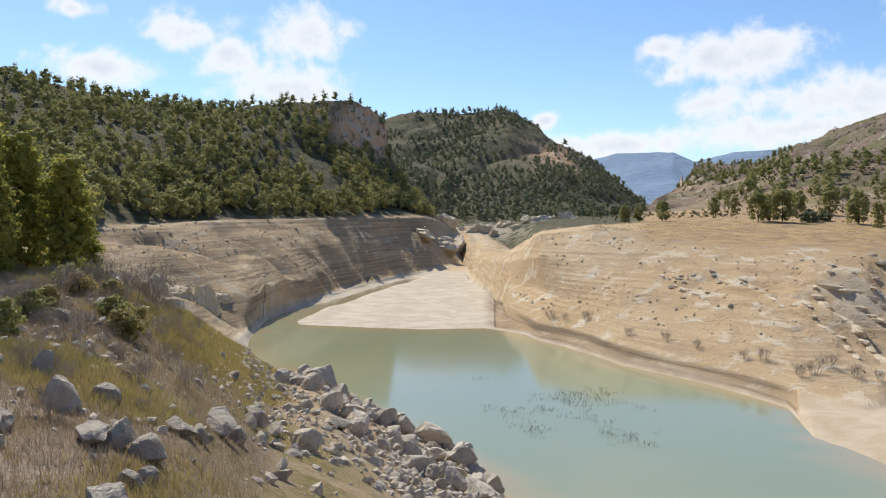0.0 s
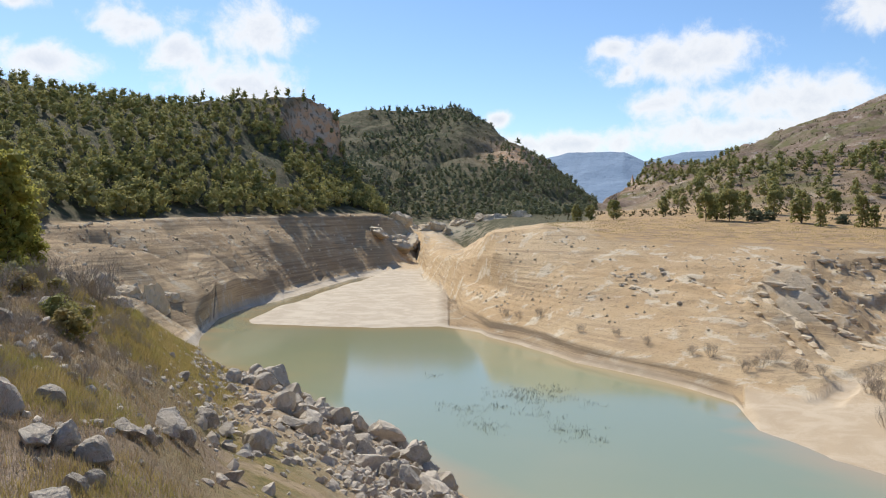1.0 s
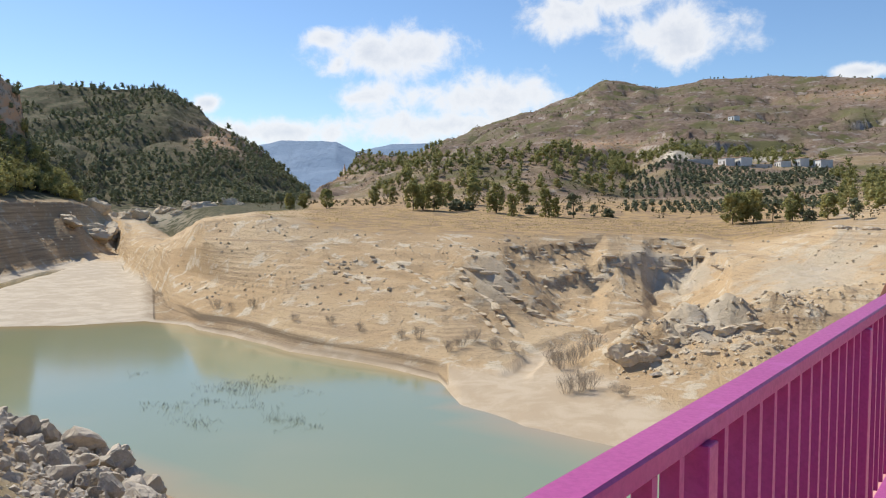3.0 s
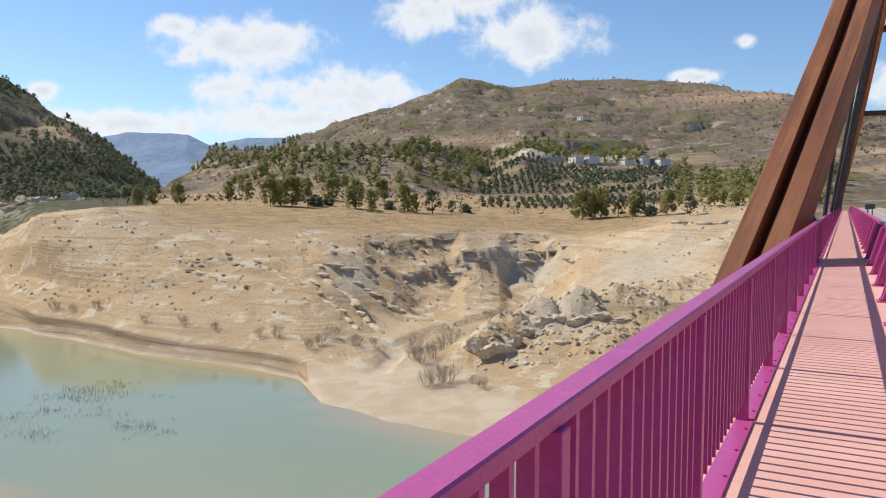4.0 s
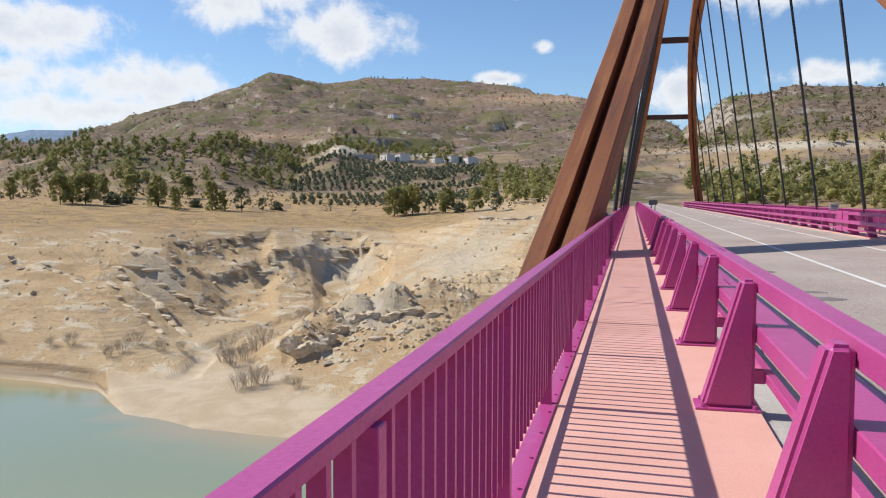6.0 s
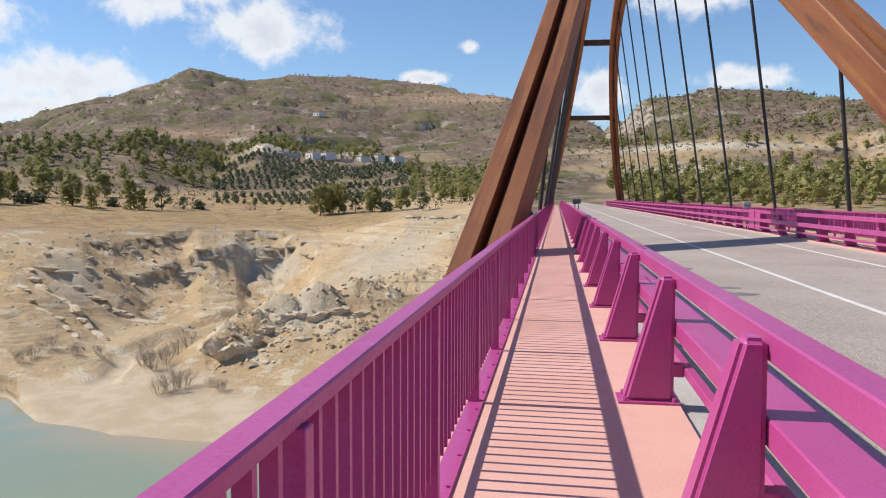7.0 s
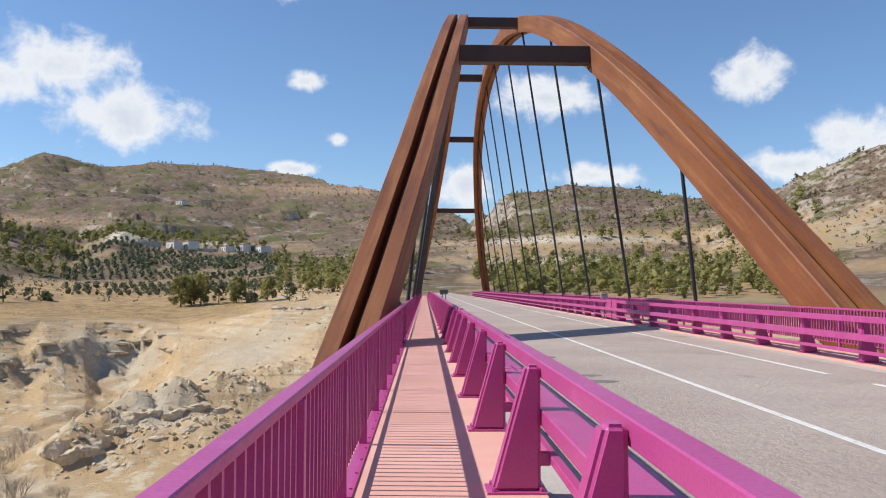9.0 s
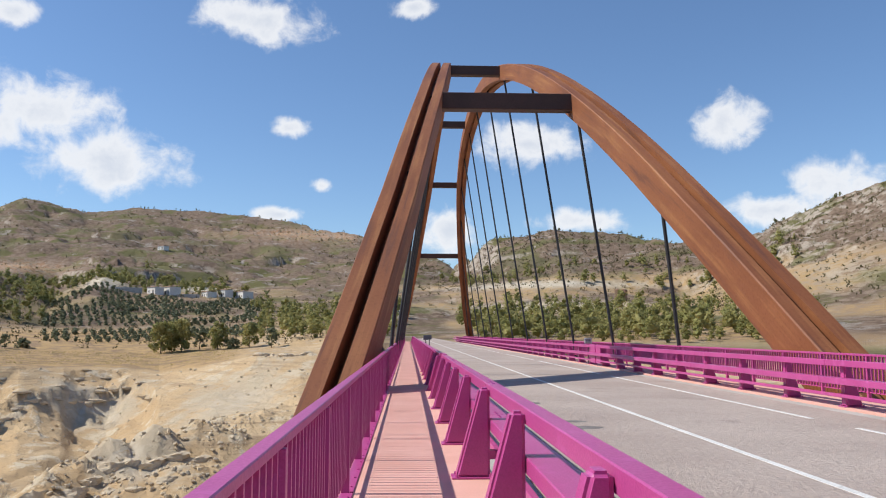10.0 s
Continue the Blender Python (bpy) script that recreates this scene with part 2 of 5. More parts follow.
# ---- mesh helpers ----
def obj(name, bm, mat, parent=None, label="", smooth_it=False):
    me = bpy.data.meshes.new(name)
    bm.to_mesh(me)
    bm.free()
    me.materials.append(mat)
    if smooth_it:
        me.shade_smooth()
    ob = new(name, me)
    if parent:
        ob.parent = parent
    if label:
        ob["label"] = label
    return ob


def part(name, bm, mat, parent, label="", smooth_it=False):
    return obj(name, bm, mat, parent, label, smooth_it)


def thing(name, at=(0, 0, 0), label="", category="", group="", kind=""):
    e = new(name)
    e.location = at
    return tagged(e, label, category, group, kind)


def add_box(bm, x0, x1, y0, y1, z0, z1, bevel=0.0):
    m = Matrix.Translation(((x0 + x1) / 2, (y0 + y1) / 2, (z0 + z1) / 2)) @ Matrix.Diagonal((x1 - x0, y1 - y0, z1 - z0, 1))
    r = bmesh.ops.create_cube(bm, size=1, matrix=m)
    if bevel:
        es = list({e for v in r["verts"] for e in v.link_edges})
        bmesh.ops.bevel(bm, geom=es, offset=bevel, segments=1, affect="EDGES")
    return bm


def box(x0, x1, y0, y1, z0, z1, bevel=0.0):
    return add_box(bmesh.new(), x0, x1, y0, y1, z0, z1, bevel)


def mesh_obj(name, verts, faces, mat, parent=None, label="", smooth_it=False):
    me = bpy.data.meshes.new(name)
    me.from_pydata([tuple(v) for v in verts] if not isinstance(verts, list) else verts, [], faces)
    me.materials.append(mat)
    if smooth_it:
        me.shade_smooth()
    ob = new(name, me)
    if parent:
        ob.parent = parent
    if label:
        ob["label"] = label
    return ob


# ---- relief of the valley ----
def hash3(ix, iy, iz):
    n = (ix * 374761393 + iy * 668265263 + iz * 2147483647 + 1013904223).astype(np.int64) & 0xFFFFFFFF
    n = ((n ^ (n >> 13)) * 1274126177) & 0xFFFFFFFF
    n = (n ^ (n >> 16)) & 0xFFFFFFFF
    n = (n * 2246822519) & 0xFFFFFFFF
    return ((n ^ (n >> 15)) & 0xFFFFFF) / float(0xFFFFFF)


def vnoise(x, y, z):
    ix, iy, iz = np.floor(x).astype(np.int64), np.floor(y).astype(np.int64), np.floor(z).astype(np.int64)
    fx, fy, fz = x - ix, y - iy, z - iz
    fx, fy, fz = (f * f * (3 - 2 * f) for f in (fx, fy, fz))
    out = 0
    for dx in (0, 1):
        for dy in (0, 1):
            for dz in (0, 1):
                w = (fx if dx else 1 - fx) * (fy if dy else 1 - fy) * (fz if dz else 1 - fz)
                out = out + w * hash3(ix + dx, iy + dy, iz + dz)
    return out * 2 - 1


def fbm(x, y, z=0.0, octaves=4, gain=0.5):
    x, y = np.asarray(x, float), np.asarray(y, float)
    z = np.zeros_like(x) + z
    s, amp, tot = 0, 1.0, 0.0
    for k in range(octaves):
        s = s + amp * vnoise(x + 17.3 * k, y + 9.1 * k, z + 5.7 * k)
        tot += amp
        amp *= gain
        x, y, z = x * 2.03, y * 2.03, z * 2.03
    return s / tot


WATER_Z = -18.5
# The lines of the land from the bridge head outwards: heading from +Y, distance, height
NEAR_GROUND = ((-180, 4, -2.2), (-95, 4, -2.2), (-80, 4, -2.4), (-65, 4, -3), (-50, 4, -6), (0, 4, -8), (40, 4, -8), (180, 4, -2.2))
NEAR_BANK = ((-180, 14, -1.5), (-95, 14, -2.4), (-90, 14, -2.4), (-78.8, 16, -3.6), (-66.8, 26, -7.8), (-58, 35, -12.2), (-45, 25, -13), (0, 20, -14), (40, 20, -14), (110, 16, -4), (180, 14, -1.5))
NEAR_CREST = ((-180, 45, 1), (-100, 45, -.5), (-90, 45, -.9), (-84.7, 46, -1), (-81.6, 50, -2.4), (-78.5, 58, -5.2), (-74.6, 78, -11), (-73.1, 106, -18.3), (-70, 102, -18.3),
              (-66.7, 84, -18.3), (-62.7, 72, -18.3), (-59.4, 66, -18.3), (-58, 58, -18.3), (-50, 46, -18.3), (-40, 40, -18.3), (-25, 36, -18.3), (0, 34, -18.3), (40, 36, -18.3), (110, 40, -6), (180, 45, 1))
NEAR_BED = ((-180, 70, 4), (-100, 70, -5), (-84.7, 72, -8), (-78.5, 85, -13), (-74.6, 100, -18.8), (-73, 112, -19.4), (-70, 107, -19.6), (-66.7, 89, -19.6), (-62.7, 77, -19.6), (-59.4, 71, -19.6),
            (-58, 62, -19.6), (-50, 51, -20), (-40, 45, -20), (0, 39, -20), (40, 41, -20), (110, 60, -6), (180, 70, 4))
FAR_BED = ((-180, 90, 7), (-100, 90, -7), (-84, 90, -9.5), (-78.5, 103, -15.5), (-74.6, 124, -19), (-73.4, 150, -19.2), (-72.2, 165, -19.2), (-70.9, 146, -19.2), (-62.6, 136, -19.2), (-57.7, 137, -19.2), (-54.8, 130, -19.4),
           (-48, 103, -19.6), (-40.5, 89, -19.6), (-37.3, 83, -19.6), (-35, 71, -19.4), (-31, 64, -19.4), (-24, 59, -19.4), (0, 55, -19.4), (40, 56, -19.4), (110, 80, -5), (180, 90, 7))
FAR_TOE = ((-180, 110, 10), (-100, 110, -8), (-84.7, 110, -9), (-78.5, 118, -15), (-76, 124, -17.2), (-74.6, 131, -18.45), (-73.4, 157, -18.45), (-72.2, 172, -18.45), (-70.9, 153, -18.45), (-66, 146, -18.45), (-62.6, 143, -18.45), (-57.7, 144, -18.45),
           (-54.8, 136, -18.45), (-54, 131, -18.45), (-48, 109, -18.45), (-40.5, 95, -18.45), (-37.3, 89, -18.45), (-35.7, 78, -18.45), (-31, 71, -18.45), (-24, 66, -18.45), (-15, 63, -18.45), (0, 62, -18.45), (40, 64, -18.45), (110, 100, -4), (180, 110, 10))
BENCH = ((-180, 120, 12), (-100, 116, -7), (-84, 116, -8), (-78.5, 124, -13.5), (-74.6, 136, -17.6), (-73.4, 165, -18.1), (-68.2, 208, -18.1), (-62.5, 272, -17.8), (-59.5, 320, -17), (-58.5, 246, -17.9), (-56, 156, -17.3),
         (-54, 136, -16.8), (-52, 131, -17), (-48, 113, -17), (-44.2, 104, -17), (-40.5, 98, -17.2), (-37, 92, -17.5), (-35, 88, -17.6), (-31, 82, -17.6), (-24, 78, -17.2), (-15, 75, -16.5), (0, 74, -16), (40, 76, -16), (110, 110, -3), (180, 120, 12))
LOW_BANK = ((-180, 135, 15), (-100, 130, -5), (-84, 130, -5), (-78.5, 138, -9.5), (-74.6, 150, -12.5), (-68, 222, -11.5), (-62.5, 288, -11), (-59.5, 335, -12.5), (-58.5, 262, -15.5), (-56, 175, -13.2), (-52, 146, -12.8), (-48, 128, -13.2), (-42, 118, -13.2),
            (-37, 112, -13.4), (-34.5, 112, -14), (-31, 118, -15.6), (-28, 120, -15.8), (-24, 114, -16), (-20, 122, -15), (-17, 124, -13.8), (-14.5, 122, -12.6), (-10, 115, -11.5), (-5, 106, -10), (0, 100, -9.5), (40, 100, -9), (110, 125, -1), (180, 135, 15))
HIGH_BANK = ((-180, 150, 18), (-100, 150, -2), (-84, 148, -1.6), (-78, 160, -4), (-74.6, 172, -6), (-68, 236, -5), (-62.5, 300, -5), (-59.5, 350, -9), (-58.5, 280, -12.8), (-56, 190, -9.6), (-53.6, 160, -6.6), (-48, 142, -8.6), (-42, 136, -8.7), (-37, 134, -9),
             (-34, 136, -9.2), (-31, 140, -9.6), (-26, 145, -10.2), (-21.5, 146, -10.8), (-18, 146, -10.4), (-15.5, 142, -8.8), (-10, 135, -7.5), (-7.6, 128, -6.8), (0, 125, -6.5), (40, 125, -6), (110, 140, 2), (180, 150, 18))
RIM = ((-180, 165, 21), (-100, 165, .2), (-84, 165, .1), (-80, 180, .4), (-76, 200, 1.4), (-68, 255, 1.6), (-62, 320, 1.8), (-59.5, 365, -4), (-58.5, 292, -12.2), (-57.5, 245, -11.4), (-56, 206, -8.8), (-53.6, 172, -2.3), (-50, 165, -.9),
       (-46, 158, -3), (-42, 155, -4), (-33, 156, -4.7), (-31.2, 160, -4.7), (-25.5, 168, -4.7), (-24, 172, -5.2), (-18.6, 177, -5.6), (-16.6, 172, -6.4), (-14, 160, -5.0), (-10.7, 148, -2.6), (-6.9, 142, -2.9), (0, 140, -3), (40, 140, -3), (110, 160, 5), (180, 165, 21))
FIELD_BACK = ((-180, 175, 23), (-100, 170, .6), (-84, 170, .6), (-68, 262, 2.4), (-62, 330, 2.6), (-60, 400, -3), (-58, 390, -5), (-56, 340, -13), (-53.6, 300, -4), (-52, 260, -2.2), (-50, 245, -.9), (-46, 240, 0), (-42, 240, .2), (-31, 230, -2.1),
              (-18.6, 230, -3.6), (-10.7, 220, -2.5), (-5, 200, -1.2), (0, 165, -.6), (40, 165, -.5), (110, 170, 7), (180, 175, 23))
HILL_FOOT = ((-180, 190, 26), (-100, 178, 3), (-84, 182, 4), (-68, 277, 6), (-63, 347, 6), (-61.3, 395, 2.2), (-60, 425, 2), (-56, 425, 1.8), (-50, 430, 1.4), (-46, 420, 3), (-42, 330, 4), (-35, 300, 4), (-31, 290, 2), (-23, 300, 3), (-16, 300, 3.2), (-10, 290, 4),
             (-5, 280, 4), (0, 300, 6), (3, 330, 8), (10, 300, 9), (20, 260, 8), (28, 240, 9), (40, 220, 10), (110, 200, 15), (180, 190, 26))
HILL_MID = ((-180, 240, 45), (-100, 230, 26), (-84, 240, 26), (-75, 272, 26), (-69.5, 325, 29), (-68.3, 357, 33), (-66, 361, 29), (-64.6, 362, 24), (-63.3, 358, 12), (-61.3, 402, 4), (-60, 490, 18), (-56, 500, 24), (-53, 490, 18), (-50, 480, 10), (-47, 500, 6), (-44, 600, 14), (-42, 420, 10),
            (-38.6, 400, 22), (-34, 390, 25), (-29, 390, 28), (-26.8, 400, 27), (-23.5, 420, 16.5), (-22.7, 430, 21), (-20.7, 430, 29), (-18.5, 430, 22), (-11, 430, 19), (-5, 420, 18), (0, 420, 22), (5, 400, 24), (11, 380, 25), (19, 380, 17), (26, 330, 27), (32, 300, 30), (40, 280, 35), (180, 240, 45))
HILL_TOP = ((-180, 300, 60), (-100, 295, 57), (-90, 300, 51.5), (-85, 300, 46), (-80, 320, 45.5), (-75, 340, 48), (-68, 375, 56), (-66, 374, 52.5), (-64.9, 372, 45), (-64.4, 374, 24.5), (-63.3, 378, 14), (-61.3, 435, 5.5), (-60, 560, 45), (-56, 580, 52), (-53, 570, 42), (-50, 560, 26), (-47, 580, 9),
            (-45.5, 640, 8), (-44, 780, 26), (-42, 520, 17), (-38.6, 500, 22), (-34, 490, 26), (-29, 490, 31), (-23.5, 520, 30), (-20.7, 500, 36), (-17, 520, 38), (-11, 520, 36), (-5, 500, 34), (0, 500, 36), (5, 450, 32), (11, 420, 34), (19, 400, 28), (26, 345, 36), (40, 295, 42), (180, 300, 60))
UPLAND = ((-180, 420, 55), (-100, 420, 40), (-75, 480, 35), (-66, 500, 25), (-62, 600, 55), (-60, 640, 70), (-56, 650, 78), (-53, 630, 58), (-50, 620, 36), (-47, 630, 12), (-45.5, 680, 9), (-44, 830, 30), (-42, 720, 34), (-39, 650, 36), (-33.9, 650, 48), (-30, 680, 62), (-25.7, 700, 80),
          (-18.7, 700, 78), (-14.7, 700, 75), (-8.9, 650, 65), (-3.4, 620, 58), (0, 600, 50), (3.4, 520, 36), (6.6, 470, 42), (15.8, 450, 42), (21, 420, 38), (28, 360, 42), (40, 310, 48), (180, 420, 55))
RIDGE = ((-180, 600, 60), (-100, 600, 40), (-70, 650, 60), (-66, 700, 72), (-64.8, 720, 90), (-62.4, 720, 97), (-60, 720, 95), (-56.3, 720, 98.5), (-53.9, 700, 79), (-52.7, 690, 63), (-50, 680, 45), (-46.9, 680, 14), (-45.6, 720, 9), (-44.1, 850, 31), (-42.9, 900, 58), (-40.9, 900, 54.5),
         (-39.1, 880, 54), (-36.6, 900, 73.5), (-33.9, 920, 92), (-30.4, 950, 112.5), (-28.5, 980, 128), (-25.7, 1000, 152.5), (-24, 1000, 150), (-21.9, 1000, 140), (-18.7, 980, 146), (-14.7, 960, 143.5), (-8.9, 900, 126), (-5.2, 850, 109))
RIDGE += ((-3.4, 850, 107), (-.9, 800, 87), (1.5, 750, 74), (3.4, 680, 55), (4.4, 600, 58), (6.6, 560, 67), (10.3, 540, 71), (15.8, 540, 67), (19.2, 500, 55), (21, 480, 53), (24.6, 430, 53), (28.1, 400, 59.5), (32, 380, 64.5), (40, 360, 70), (180, 600, 60))
BEHIND = ((-180, 900, 20), (-100, 900, 10), (-47, 900, 2), (-45.5, 1000, 3), (-43, 1100, 20), (-30, 1250, 60), (-10, 1200, 60), (3, 950, 30), (10, 750, 30), (40, 600, 30), (180, 900, 20))
PLAIN = ((-180, 1700, 10), (180, 1700, 10))
HORIZON = ((-180, 4500, 20), (180, 4500, 20))
LINES = (NEAR_GROUND, NEAR_BANK, NEAR_CREST, NEAR_BED, FAR_BED, FAR_TOE, BENCH, LOW_BANK, HIGH_BANK, RIM, FIELD_BACK, HILL_FOOT, HILL_MID, HILL_TOP, UPLAND, RIDGE, BEHIND, PLAIN, HORIZON)
STEPS = (10, 26, 34, 3, 6, 4, 16, 34, 34, 22, 12, 12, 24, 30, 34, 40, 6, 4, 4)   # rings up to each line
ROUGH = (.1, .35, .5, .3, .1, .12, .3, .75, .95, .55, .35, .7, 1.6, 2.2, 2.6, 2.4, 4, 6, 6)   # height of the small relief at each line


def land_lines(az):
    """Distances and heights of all lines at the headings az: two arrays (lines, headings)."""
    ds, zs = [], []
    for ln in LINES:
        a, d, z = np.array(ln, float).T
        ds.append(np.interp(az, a, d))
        zs.append(np.interp(az, a, z))
    ds, zs = np.array(ds), np.array(zs)
    for k in range(1, len(ds)):
        ds[k] = np.maximum(ds[k], ds[k - 1] + 0.6)
    return ds, zs


def wander(az, d):
    """Headings shifted a little with distance, so that slopes get ribs and gullies."""
    a = np.radians(az)
    x, y = d * np.sin(a), d * np.cos(a)
    far = np.clip((d - 160) / 150, 0, 1)
    near = np.clip((d - 20) / 60, 0, 1)
    return az + far * 0.9 * fbm(x / 45, y / 45, 3.1, 3) + near * (0.3 + 0.3 * np.clip((d - 85) / 30, 0, 1)) * fbm(x / 13, y / 13, 7.7, 3, 0.5)


def relief(x, y, z, amp):
    big = fbm(x / 26, y / 26, 0.3, 4, 0.55)
    rid = 1 - np.abs(fbm(x / 9, y / 9, 2.2, 4, 0.6)) * 2
    fine = fbm(x / 2.3, y / 2.3, 4.1, 3, 0.6)
    return amp * (0.9 * big + 0.45 * rid * np.clip(amp, 0, 1) + 0.22 * fine)


# mounds of the far right bank: heading, distance, radius, height
FORMS = ((-23.6, 93, 5, 3.6), (-21.9, 96, 6, 4.4), (-19.8, 100, 8, 4.8), (-17.2, 101, 9, 4.9), (-14.4, 103, 9, 4.6), (-18.6, 92, 6, 2.4), (-15.6, 92, 7, 2.8), (-12, 112, 10, 3.2))
# broken edges of the far right bank: heading, distance, drop
SCARPS = (
    ((-32.6, 147, 0), (-31.7, 150, 1.4), (-29.8, 153, 1.9), (-28, 158, 1.9), (-26.2, 164, 1.5), (-25.2, 168, 0)),
    ((-30.2, 139, 0), (-29, 142.5, 1.6), (-26.6, 149, 2.4), (-24.8, 153, 3.0), (-23.6, 156, 3.2), (-22.5, 160, 3.7), (-20.6, 163, 3.9), (-18.9, 165, 3.8), (-17.9, 160, 3.0), (-17.3, 153, 1.8), (-17.0, 142, 0)),
    ((-22.8, 172, 0), (-22.0, 171, 1.5), (-20.2, 172, 1.8), (-18.8, 173, 0)),
)
GULLY = ((-22, 122), (-25, 114), (-27.5, 107), (-30, 97), (-31.4, 88))


def forms(x, y):
    out, rise, bed = np.zeros_like(x), np.zeros_like(x), np.zeros_like(x)
    wob = fbm(x / 4.5, y / 4.5, 6.2, 4, 0.6)
    for a, d, r, h in FORMS:
        cx, cy = d * math.sin(math.radians(a)), d * math.cos(math.radians(a))
        q = np.hypot(x - cx, y - cy) / r + 0.32 * wob
        q = np.clip(1.15 - q, 0, 1)
        rise = np.maximum(rise, h * q * (1 + 0.55 * wob))
    out = out + rise + np.clip(rise / 2.0, 0, 1) * (1.1 * np.abs(fbm(x / 3.2, y / 3.2, 21.0, 4, 0.6)) - 0.35)
    # tilted beds that break off towards the water
    az, d = np.degrees(np.arctan2(x, y)), np.hypot(x, y)
    for line in SCARPS:
        sa, sd, sh = np.array(line, float).T
        drop = np.interp(az, sa, sh)
        edge = np.interp(az, sa, sd) + 4.0 * wob + 1.6 * fbm(x / 1.7, y / 1.7, 22.0, 3)
        u = np.clip((edge - d) / (0.8 + 2.1 * drop), 0, 1)
        u = 0.38 * np.clip(u / 0.14, 0, 1) + 0.62 * u
        out = out - drop * u * np.clip((d - 113) / 30, 0, 1) * (1 + 0.3 * wob)
    # trickle bed that runs down to the shore
    for (a0, d0), (a1, d1) in zip(GULLY, GULLY[1:]):
        x0, y0 = d0 * math.sin(math.radians(a0)), d0 * math.cos(math.radians(a0))
        vx, vy = d1 * math.sin(math.radians(a1)) - x0, d1 * math.cos(math.radians(a1)) - y0
        u = np.clip(((x - x0) * vx + (y - y0) * vy) / (vx * vx + vy * vy), 0, 1)
        q = np.hypot(x - x0 - u * vx, y - y0 - u * vy) + 0.8 * wob
        bed = np.minimum(bed, -0.8 * np.clip(1.6 - q / 1.4, 0, 1) * np.clip((d - 82) / 12, 0, 1))
    out = out + bed
    for a, dd, ra, rd, amp, step in ((-33.3, 125, 3.6, 16, 2.1, 7.0), (-44.5, 140, 1.6, 10, 0.6, 6.0), (-39.5, 132, 1.6, 12, 0.6, 6.0)):
        m = np.clip(1.25 - np.hypot((az - a) / ra, (d - dd) / rd) - 0.3 * wob, 0, 1)
        p = (d - dd + 0.75 * np.radians(az - a) * dd) / step + 0.2 * fbm(x / 9, y / 9, 1.1, 2)
        f = p - np.floor(p)
        out = out + np.minimum(m * 2, 1) * (amp + 0.4 * wob) * np.minimum(f / 0.28, (1 - f) / 0.72)
    return out


def bell(v, c, w):
    return np.exp(-((v - c) / w) ** 2)


def land_height(x, y):
    """Height of the land at plan places."""
    x, y = np.atleast_1d(np.asarray(x, float)), np.atleast_1d(np.asarray(y, float))
    d = np.hypot(x, y)
    az = np.degrees(np.arctan2(x, y))
    ds, zs = land_lines(wander(az, d))
    z, amp = zs[0].copy(), np.full_like(d, ROUGH[0])
    for k in range(1, len(ds)):
        u = np.clip((d - ds[k - 1]) / (ds[k] - ds[k - 1]), 0, 1)
        inside = d >= ds[k - 1]
        z = np.where(inside, zs[k - 1] + u * (zs[k] - zs[k - 1]), z)
        amp = np.where(inside, ROUGH[k - 1] + u * (ROUGH[k] - ROUGH[k - 1]), amp)
    h = z + relief(x, y, z, amp) + forms(x, y)
    # gullies and rock ledges on the hills
    hill = np.clip((d - ds[11]) / 50, 0, 1) * np.clip((ds[15] - d) / 70, 0, 1)
    big = np.clip((d - 420) / 120, 0, 1)
    gul = 1 - 2 * np.abs(fbm(x / 85, y / 85, 11.3, 3, 0.5))
    h = h - hill * big * 9.0 * np.clip(gul, 0, 1) ** 2
    led = h / 13 + 0.6 * fbm(x / 120, y / 120, 14.2, 2)
    f = led - np.floor(led)
    ledge = np.clip(fbm(x / 60, y / 60, 12.6, 3) * 3.0, 0, 1) * np.clip((az + 42.5) / 3, 0, 1)
    h = h + hill * big * ledge * 13 * 0.55 * (np.clip((f - 0.4) / 0.14, 0, 1) - f)
    # broken rock face at the end of the left hill
    face = bell(az, -66.3, 2.2) * bell(z, 42, 12) * (d > 335) * (d < 385)
    h = h + face * (3.6 * fbm(x / 5.5, y / 5.5, 13.1, 4, 0.6) + 1.5 * np.abs(fbm(x / 2.6, y / 2.6, 15.4, 3)))
    # water channel between the sand bar and the left bank
    ch = np.clip((az + 74.2) / 1.0, 0, 1) * np.clip((-60.6 - az) / 1.5, 0, 1)
    h = h - ch * 1.1 * bell(d, ds[6] - 11 - 3 * fbm(x / 20, y / 20, 16.0, 2), 7.5)
    # wave-cut steps on the bare banks
    bank = np.clip((d - ds[5]) / 4, 0, 1) * np.clip((ds[9] - d) / 3, 0, 1) * np.clip(0.75 + fbm(x / 18, y / 18, 8.8, 2) * 2.0, 0, 1)
    t = (h + 0.25 * fbm(x / 20, y / 20, 5.5, 2)) / 0.8
    fr = t - np.floor(t)
    west = np.clip((-61 - az) / 3, 0, 1) * np.clip((d - ds[6]) / 6, 0, 1) * np.clip((ds[9] - d) / 8, 0, 1) * np.clip((d - 100) / 20, 0, 1)
    h = h - west * 3.0 * np.clip(1 - 2.2 * np.abs(fbm(x / 30, y / 30, 23.4, 3)), 0, 1) ** 2
    return h + 0.2 * bank * (np.clip(fr / 0.3, 0, 1) - fr)


